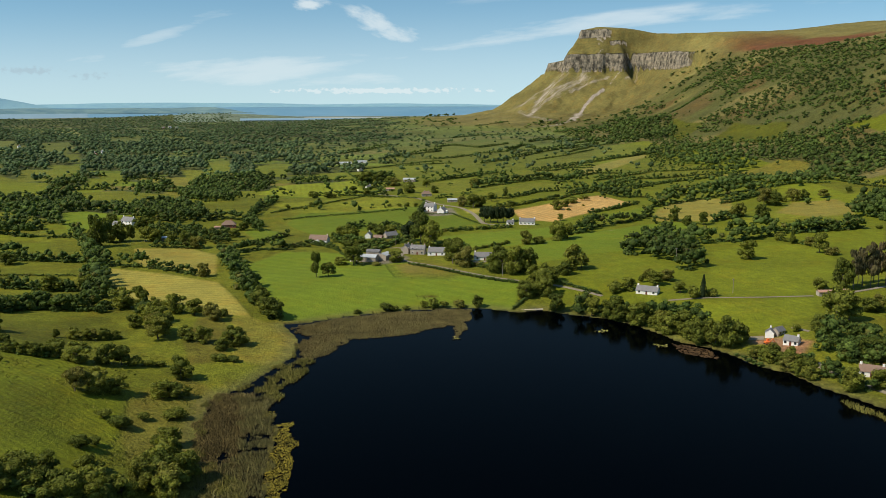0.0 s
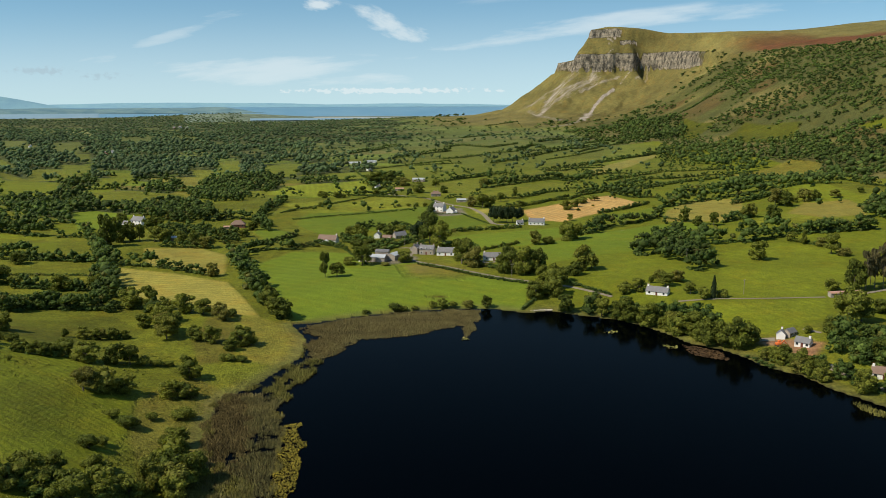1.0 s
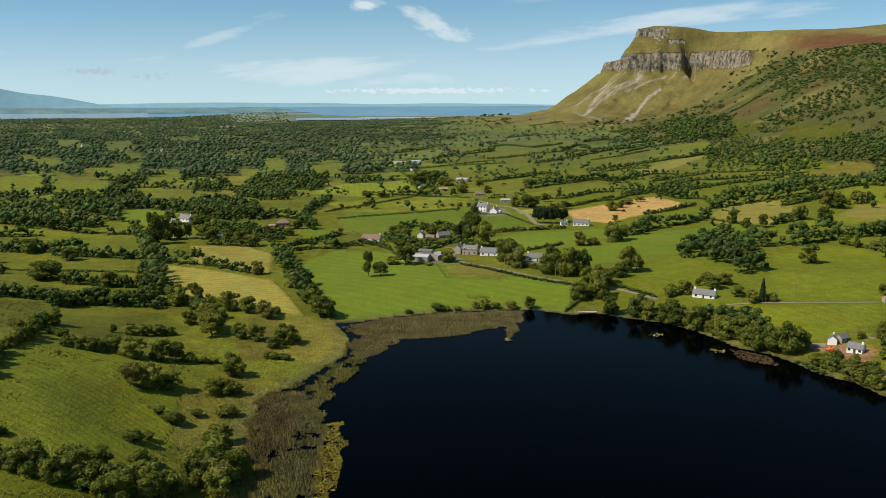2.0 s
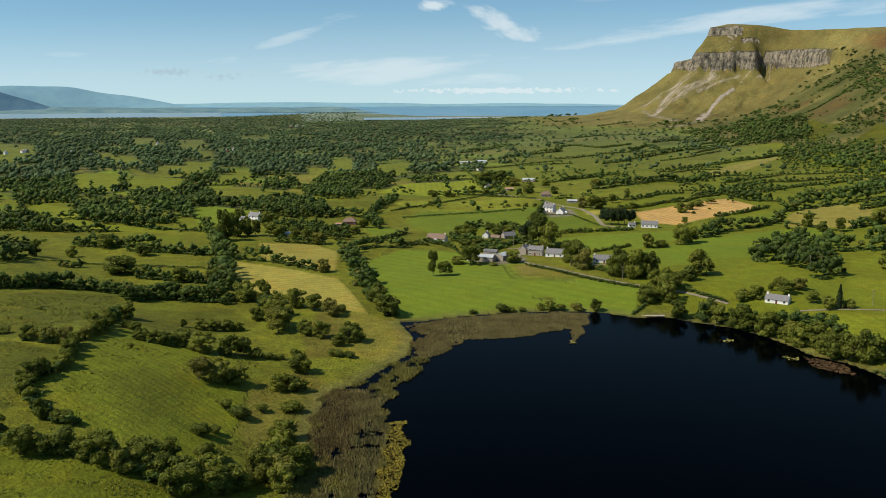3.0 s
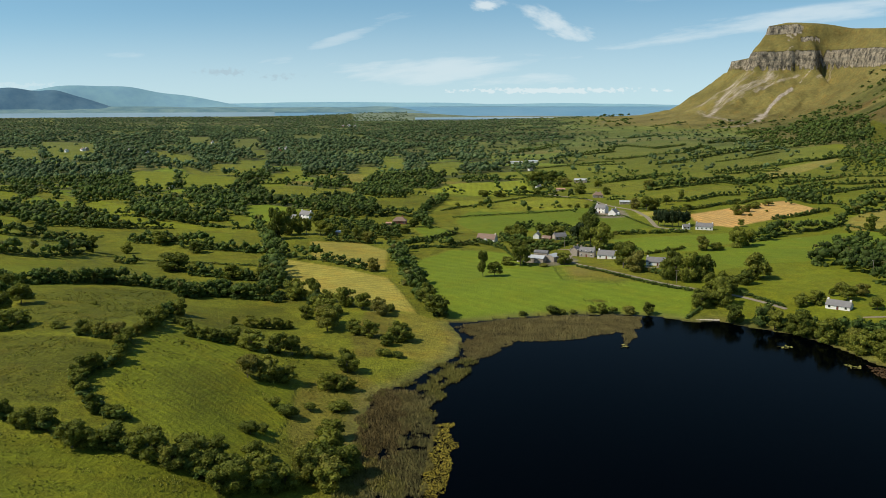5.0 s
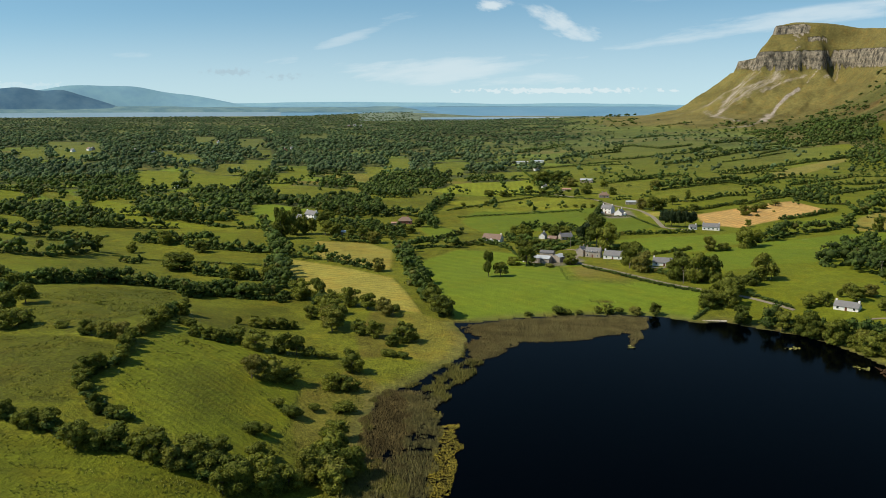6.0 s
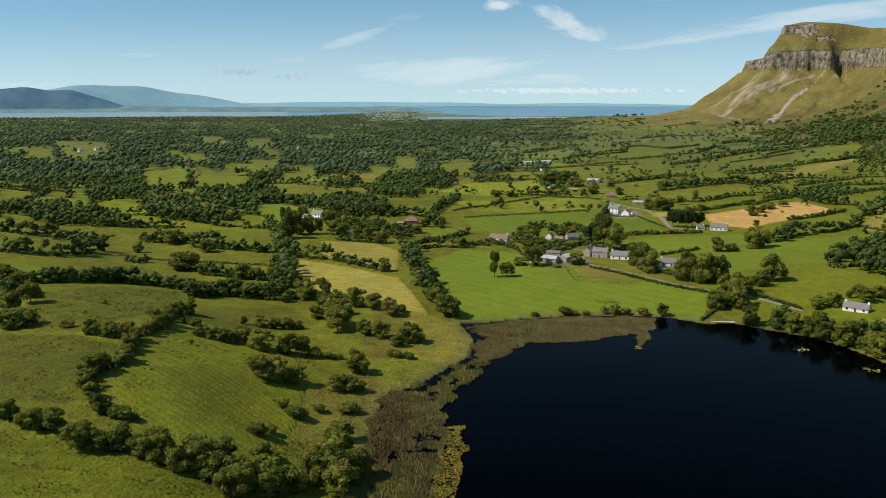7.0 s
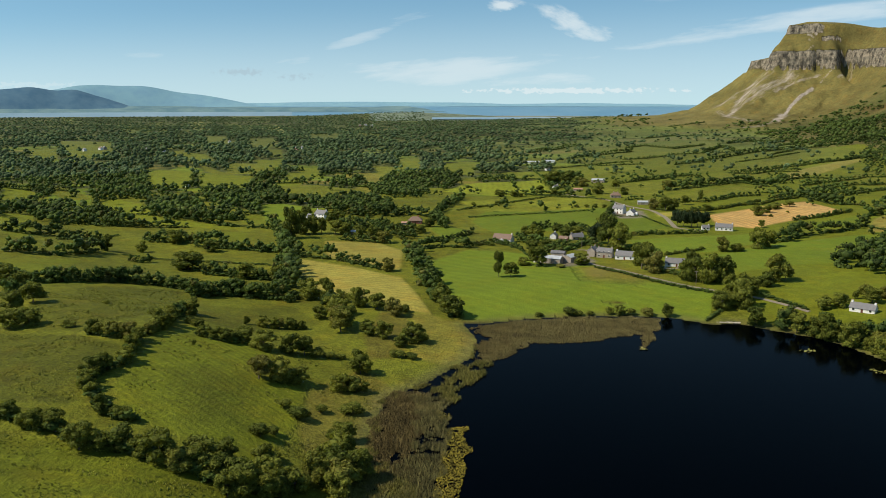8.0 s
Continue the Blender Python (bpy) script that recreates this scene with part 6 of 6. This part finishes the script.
house(-123, 1290, 7.0, 6.5, 3.6, 30, RENDER_WHITE, SLATE, "white house with a pale roof among trees", hip=True)
shed(-44, 1131, 15.8, 8.6, 3.4, -5, TIN, "wide pale tin-roofed barn in the fields")
shed(-62, 1018, 10.1, 5.8, 2.5, 0, RUST, "rust-roofed farm shed among trees")
shed(-158, 1387, 24.5, 7.2, 2.7, 4, TIN, "long low white farm building in far fields", wall=RENDER_WHITE)
shed(-131, 1410, 15.8, 6.5, 2.7, 4, TIN, "long low white farm building in far fields", wall=RENDER_WHITE)
# west side
house(-265, 727, 12.0, 7.0, 5.0, -25, RENDER_WHITE, SLATE, "large white two-storey house with slate roof among trees")
house(-273, 722, 7.5, 5.2, 2.8, -25, RENDER_WHITE, SLATE, "low white wing beside a large house", chimneys=0, windows=2)
shed(-213, 652, 6.5, 4.3, 2.4, 15, TIN, "small pale shed among garden trees", wall=RENDER_WHITE)
house(-180, 723, 11.5, 8.0, 2.7, 10, BRICKWORK, SLATE_BROWN, "red-brick bungalow with a hipped brown roof", hip=True, chimneys=1)
shed(-186, 711, 5.8, 3.6, 2.0, 10, RUST, "low red-roofed shed in a garden")
house(-471, 1874, 9.0, 5.8, 3.6, -35, BRICKWORK, SLATE_BROWN, "far red-brick house among woods", chimneys=1, windows=2)
house(-452, 1862, 7.8, 5.8, 3.6, -35, RENDER_WHITE, SLATE, "far white farmhouse among woods", chimneys=1, windows=2)
house(-438, 1890, 11.2, 5.8, 3.6, -35, BRICKWORK, SLATE_BROWN, "far red-brick house among woods", chimneys=1, windows=2)
house(-424, 1909, 9.0, 5.8, 3.6, -35, BRICKWORK, SLATE, "far red-brick house among woods", chimneys=1, windows=2)
house(-622, 1565, 11.2, 5.8, 3.6, -35, BRICKWORK, SLATE, "far red-brick house among woods", chimneys=1, windows=2)
house(-617, 1580, 6.7, 5.8, 3.6, -35, RENDER_WHITE, SLATE, "far white farmhouse among woods", chimneys=1, windows=2)
house(-838, 1727, 3.4, 5.8, 3.6, -35, RENDER_WHITE, SLATE_BROWN, "far white farmhouse among woods", chimneys=1, windows=2)
house(-850, 2672, 10.1, 5.8, 3.6, -35, BRICKWORK, SLATE, "far red-brick house among woods", chimneys=1, windows=2)
house(-848, 2723, 10.1, 5.8, 3.6, -35, RENDER_WHITE, SLATE, "far white farmhouse among woods", chimneys=1, windows=2)
house(-815, 2683, 7.8, 5.8, 3.6, -35, RENDER_WHITE, SLATE, "far white farmhouse among woods", chimneys=1, windows=2)
house(-983, 1436, 9.0, 5.8, 3.6, -35, RENDER_WHITE, SLATE, "far white village house among trees", chimneys=1, windows=2)
house(-969, 1465, 10.1, 5.8, 3.6, -35, RENDER_WHITE, SLATE_BROWN, "far white village house among trees", chimneys=1, windows=2)
house(-970, 1478, 7.8, 5.8, 3.6, -35, STONEWORK, SLATE, "far stone village house among trees", chimneys=1, windows=2)
house(-873, 1393, 10.1, 5.8, 3.6, -35, RENDER_WHITE, SLATE, "far white village house among trees", chimneys=1, windows=2)
house(-859, 1440, 9.0, 5.8, 3.6, -35, RENDER_WHITE, SLATE, "far white village house among trees", chimneys=1, windows=2)
house(-859, 1454, 7.8, 5.8, 3.6, -35, RENDER_WHITE, SLATE_BROWN, "far white village house among trees", chimneys=1, windows=2)
house(-810, 1413, 10.1, 5.8, 3.6, -35, RENDER_WHITE, SLATE, "far white village house among trees", chimneys=1, windows=2)
house(-520, 961, 5.6, 5.8, 3.6, -35, RENDER_WHITE, SLATE, "far white village house among trees", chimneys=1, windows=2)
# east shore
house(109, 453, 11.5, 5.2, 2.3, -30, RENDER_WHITE, SLATE, "long white cottage above the wooded shore")
house(145, 374, 3.8, 3.7, 2.5, 62, RENDER_WHITE, SLATE, "small white gabled cottage on cleared earth", chimneys=1, windows=1)
house(149, 375, 5.0, 3.6, 2.3, 35, STONEWORK, SLATE, "low stone wing behind a white cottage", chimneys=0, windows=2)
house(150, 362, 6.2, 4.3, 2.4, -40, RENDER_WHITE, SLATE, "white cottage with a slate roof and posts", chimneys=1)
shed(198, 439, 9.4, 3.6, 2.4, 3, RUST, "half-ruined stone barn with rusty roof")
shed(207, 441, 6.5, 3.6, 2.2, 8, RUST, "roofed stone ruin beside a track")
house(165, 322, 9.0, 5.0, 2.4, -28, RENDER_WHITE, SLATE_BROWN, "white shore cottage with a grey-brown roof", windows=3)
digger(141, 366, 10)
# lanes and tracks
lane([(-36, 581), (-23, 557), (6, 524), (26, 504), (47, 486), (65, 476), (85, 454)], 2.3)
lane([(-31, 562), (-27, 588), (-29, 609), (-38, 606)], 2.6)
lane([(3, 852), (17, 829), (28, 778), (34, 722), (56, 711)], 4)
lane([(-79, 979), (-26, 919), (-5, 865), (3, 852)], 4)
lane([(116, 438), (135, 436), (164, 436), (191, 438)], 1.9, "pale grit farm track across pasture", "track")
lane([(212, 444), (237, 456)], 2.6, "pale grit farm track across pasture", "track")
lane([(157, 380), (162, 373)], 2.0, "grey concrete yard strip behind a cottage", "yard")
lane([(128, 376), (138, 377), (142, 373)], 4, "pale grit drive to a cottage", "track")
lane([(151, 340), (154, 330), (156, 322), (162, 308), (166, 300)], 4.5)
lane([(17, 549), (22, 538), (29, 542), (29, 554)], 2.6, "pale gravel ring drive in front of a cottage", "drive")
pole(146, 536)
pole(152, 446)
pole(35, 503)
pole(-34, 615)

# ---- reeds, lilies and weed on the lake ----
def blade_material(name, low, high):
    m, nt, b = material(name)
    geo = nt.nodes.new("ShaderNodeNewGeometry")
    p = place(nt)
    col = mix(nt, geo.outputs["Random Per Island"], low, high)
    tone = remap(nt, noise_tex(nt, 0.12, 4, 0.7, p), 0.3, 0.7, 0.6, 1.4)
    link(nt, mix(nt, 1.0, col, grey(nt, tone), "MULTIPLY"), b.inputs["Base Color"])
    b.inputs["Roughness"].default_value = 0.8
    b.inputs["Specular IOR Level"].default_value = 0.15
    return m


REED = blade_material("reed_straw", (0.175, 0.142, 0.052), (0.285, 0.235, 0.09))
REED_DARK = blade_material("drowned_sedge", (0.085, 0.066, 0.027), (0.25, 0.19, 0.068))
SEDGE = blade_material("green_sedge", (0.13, 0.125, 0.028), (0.24, 0.215, 0.055))
SEDGE_GREY = blade_material("grey_sedge", (0.110, 0.100, 0.040), (0.24, 0.21, 0.075))
LILY = blade_material("lily_leaf", (0.075, 0.070, 0.010), (0.30, 0.235, 0.026))
WEED = blade_material("water_weed", (0.14, 0.14, 0.03), (0.30, 0.27, 0.08))
RUSH = blade_material("rush_tuft", (0.14, 0.15, 0.022), (0.25, 0.24, 0.05))
PEAT = blade_material("peaty_shallows", (0.04, 0.024, 0.011), (0.085, 0.05, 0.021))


def scatter(corners, gap, holes=0.0, hole_size=8.0, seed=0, ragged=1.0):
    """Places inside an outline, about that gap apart, with ragged gaps."""
    r = np.random.default_rng(seed)
    xs, ys = [p[0] for p in corners], [p[1] for p in corners]
    gx, gy = np.meshgrid(np.arange(min(xs), max(xs), gap), np.arange(min(ys), max(ys), gap))
    x = gx.ravel() + r.uniform(-0.6, 0.6, gx.size) * gap
    y = gy.ravel() + r.uniform(-0.6, 0.6, gx.size) * gap
    edge, _ = polyline_distance(x, y, corners, True)
    keep = inside(x, y, corners) & (edge > ragged * (2.2 * wobble(x, y, 6, 40 + seed) + 0.9 * wobble(x, y, 1.7, 45 + seed) + 1.0))
    keep &= wobble(x, y, hole_size, 50 + seed) + 0.5 * wobble(x, y, hole_size / 3, 60 + seed) > holes
    return x[keep], y[keep], r


def reeds(corners, gap, tall, mat, label, holes=-0.9, hole_size=8.0, seed=0, blades=3, ragged=1.0):
    """A bed of upright stems in tufts."""
    x, y, r = scatter(corners, gap, holes, hole_size, seed, ragged)
    n = len(x)
    z = np.maximum(height(x, y), 0.0)
    vs, fs = [], []
    for k in range(blades):
        a = r.uniform(0, math.pi, n)
        w = r.uniform(0.10, 0.24, n) * gap
        h = tall * r.uniform(0.55, 1.15, n)
        px, py = x + r.uniform(-0.5, 0.5, n) * gap, y + r.uniform(-0.5, 0.5, n) * gap
        dx, dy = np.cos(a) * w, np.sin(a) * w
        lean = r.normal(size=(2, n)) * 0.35 * tall
        quad = np.stack([np.stack([px - dx, py - dy, z - 0.2], -1), np.stack([px + dx, py + dy, z - 0.2], -1),
                         np.stack([px + dx * 0.3 + lean[0], py + dy * 0.3 + lean[1], z + h], -1), np.stack([px - dx * 0.3 + lean[0], py - dy * 0.3 + lean[1], z + h], -1)], 1)
        vs.append(quad.reshape(-1, 3))
    v = np.concatenate(vs)
    f = np.arange(len(v)).reshape(-1, 4)
    ob = mesh_object("reed_bed", v, f, [mat], smooth=False)
    return tagged(ob, label, "reeds", kind="stuff")


def tussocks(corners, gap, tall, label, holes=0.0, hole_size=9.0, seed=0):
    """Rush tufts standing in rough pasture."""
    ob = reeds(corners, gap, tall * 0.6, RUSH, label, holes, hole_size, seed, 4)
    ob.name = "rush_tussocks"
    return tagged(ob, category="rushes")


def pads(corners, gap, size, mat, label, name="lily_pads", holes=-0.5, hole_size=3.0, seed=0, lift=0.10, category="lily pads"):
    """Floating leaves: six-sided, tilted a little."""
    x, y, r = scatter(corners, gap, holes, hole_size, seed)
    n = len(x)
    s = size * r.uniform(0.5, 1.3, n)
    tilt = r.normal(size=(2, n)) * 0.28
    ring6 = []
    for k in range(6):
        a = k * math.pi / 3
        cx, cy = math.cos(a) * s, math.sin(a) * s * 0.8
        ring6.append(np.stack([x + cx, y + cy, lift + s * 0.3 + cx * tilt[0] + cy * tilt[1]], -1))
    v = np.stack(ring6, 1).reshape(-1, 3)
    return tagged(mesh_object(name, v, np.arange(len(v)).reshape(-1, 6), [mat], smooth=False), label, category, kind="stuff")



def stone_material():
    m, nt, b = material("pale_shore_stone")
    p = place(nt)
    link(nt, mix(nt, noise_tex(nt, 2.5, 4, 0.7, p), (0.40, 0.34, 0.25), (0.62, 0.56, 0.46)), b.inputs["Base Color"])
    b.inputs["Roughness"].default_value = 0.85
    bump(nt, b, noise_tex(nt, 6.0, 4, 0.7, p), 0.5, 0.05)
    return m


def stone_ledge(ends, count=8):
    """Low pale slabs laid end to end along the water's edge."""
    (ax, ay), (bx, by) = ends
    r = np.random.default_rng(88)
    base = new("stone_ledge")
    base.location = ((ax + bx) / 2, (ay + by) / 2, 0)
    mat, turn = stone_material(), math.atan2(by - ay, bx - ax)
    size = math.hypot(bx - ax, by - ay) / count
    for i in range(count):
        bm = bmesh.new()
        bmesh.ops.create_cube(bm, size=1)
        for q in bm.verts:
            q.co = (q.co.x * size * 1.02 * (1 if q.co.z < 0 else 0.9), q.co.y * r.uniform(0.9, 1.4), q.co.z * 0.7 + 0.15 + r.uniform(-0.06, 0.06))
        bmesh.ops.bevel(bm, geom=bm.edges[:], offset=0.09, segments=1, affect="EDGES")
        along_it = (i + 0.5 - count / 2) * size
        bm.transform(Matrix.Translation((math.cos(turn) * along_it, math.sin(turn) * along_it, 0)) @ Matrix.Rotation(turn + r.normal() * 0.06, 4, "Z"))
        me = bpy.data.meshes.new("slab")
        bm.to_mesh(me)
        bm.free()
        me.materials.append(mat)
        new("slab", me).parent = base
    return tagged(base, "pale stone ledge along the lake's grassy edge", "ledge")


reeds([(-66, 411), (-52, 424), (-27, 436), (-1, 443), (15, 442), (14, 416), (11, 397), (9, 383), (4, 382), (3, 389), (5, 397), (3, 407), (-4, 402), (-12, 395), (-25, 388), (-42, 382), (-53, 351), (-60, 351), (-66, 372), (-64, 388), (-70, 404)], 0.40, 0.55, REED, "dense straw-brown reed bed in shallow water", -1.2, 9, 1, ragged=1.2)
reeds([(-76, 410), (-66, 413), (-52, 422), (-56, 404), (-50, 386), (-54, 352), (-62, 350), (-67, 372), (-66, 388), (-74, 402)], 0.45, 0.6, REED_DARK, "dark old reeds along the stream mouth", -0.2, 5, 15)
reeds([(-73, 322), (-69, 334), (-60, 356), (-53, 358), (-53, 341), (-59, 317), (-57, 300), (-66, 298), (-71, 310)], 0.5, 1.1, SEDGE, "pale sedge along the shallows", -0.45, 5, 2, ragged=1.6)
reeds([(-84, 268), (-86, 293), (-84, 309), (-74, 311), (-66, 290), (-63, 266), (-60, 244), (-67, 236), (-77, 251)], 0.42, 0.75, REED_DARK, "dark drowned sedge bed at the lake edge", -0.75, 6, 3, ragged=1.4)
reeds([(-78, 306), (-62, 307), (-56, 283), (-53, 262), (-50, 243), (-47, 220), (-72, 212), (-70, 238), (-66, 256), (-71, 285)], 0.45, 0.95, SEDGE_GREY, "grey-olive sedge standing in shallow water", -0.50, 5, 5, ragged=1.4)
reeds([(-80, 309), (-69, 311), (-62, 285), (-72, 280)], 0.6, 1.0, REED, "brown reed patch in dark sedge", -0.1, 5, 4, ragged=1.8)
reeds([(-75, 243), (-70, 248), (-56, 232), (-52, 206), (-76, 206)], 0.45, 0.9, SEDGE, "olive sedge at the lake edge", -0.5, 5, 14, ragged=1.3)
pads([(-59, 279), (-51, 281), (-48, 271), (-45, 257), (-45, 243), (-44, 230), (-44, 209), (-51, 209), (-51, 225), (-53, 247), (-56, 262)], 0.33, 0.20, LILY, "yellow-green lily leaves crowding the shallows", holes=-0.55, hole_size=1.0, seed=6)
pads([(-65, 291), (-62, 295), (-58, 290), (-58, 285), (-63, 285)], 0.44, 0.28, LILY, "yellow-green lily leaves crowding the shallows", seed=7)
pads([(71, 397), (76, 403), (80, 399), (78, 393), (73, 393)], 0.8, 0.6, WEED, "patch of floating water weed", "water_weed", seed=8, category="weed")
pads([(90, 374), (95, 377), (100, 374), (98, 369), (91, 369)], 0.8, 0.6, WEED, "patch of floating water weed", "water_weed", seed=9, category="weed")
pads([(1, 384), (5, 389), (10, 385), (8, 381), (3, 381)], 0.8, 0.6, WEED, "green weed fringe at the reed point", "water_weed", -0.8, seed=10, category="weed")
pads([(102, 377), (111, 371), (117, 365), (116, 351), (109, 355), (101, 362)], 0.6, 0.5, PEAT, "brown peaty weed in the shallows", "water_weed", -0.6, 6, seed=11, lift=0.02, category="weed")
reeds([(140, 303), (146, 300), (153, 285), (153, 274), (150, 280), (143, 294)], 0.7, 1.2, SEDGE, "pale sedge along the east shore", -0.6, 5, 12)
reeds([(-87, 297), (-86, 306), (-80, 312), (-75, 324), (-70, 342), (-65, 357), (-66, 380), (-65, 382), (-62, 354), (-68, 336), (-73, 319), (-78, 306), (-83, 300), (-79, 275), (-74, 256), (-72, 240), (-74, 240), (-80, 265)], 0.45, 0.7, SEDGE, "olive sedge fringe on the lake bank", -0.3, 4, 13)
tussocks([(-130, 286), (-110, 298), (-103, 330), (-86, 310), (-84, 271), (-73, 234), (-84, 220), (-101, 226), (-102, 258)], 1.3, 0.55, "rush tussocks over the damp lake-side pasture", -0.15, 8, 33)
tussocks([(-168, 284), (-173, 326), (-134, 324), (-133, 291), (-153, 274)], 1.6, 0.45, "pale rush tussocks along the top of a pasture", 0.05, 7, 34)
tussocks([(-223, 277), (-194, 283), (-172, 277), (-158, 236), (-157, 224), (-177, 221)], 1.6, 0.45, "rush tussocks in olive rough pasture", 0.1, 8, 35)
tussocks([(-255, 342), (-250, 380), (-222, 411), (-204, 372), (-197, 327), (-198, 288), (-227, 288)], 1.7, 0.45, "rush tussocks in a rough hill field", 0.0, 8, 36)
tussocks([(-160, 199), (-145, 205), (-115, 206), (-101, 209), (-95, 200), (-136, 170)], 1.5, 0.45, "rush tussocks in a rough near pasture", 0.15, 7, 37)
tussocks([(-150, 187), (-135, 192), (-115, 195), (-100, 205), (-98, 203), (-115, 192), (-133, 188), (-148, 185)], 0.8, 0.6, "line of dark rushes along an old furrow", -0.6, 6, 38)
tussocks([(-154, 244), (-159, 268), (-148, 263), (-138, 234), (-125, 222), (-138, 225)], 1.4, 0.5, "pale rush tussocks beside a hedge", -0.1, 8, 39)
tussocks([(-166, 315), (-150, 351), (-129, 357), (-105, 336), (-105, 308), (-113, 298), (-134, 324)], 1.8, 0.45, "scattered rush tussocks below a hedge", 0.15, 7, 40)
stone_ledge([(40, 439), (52, 441)])
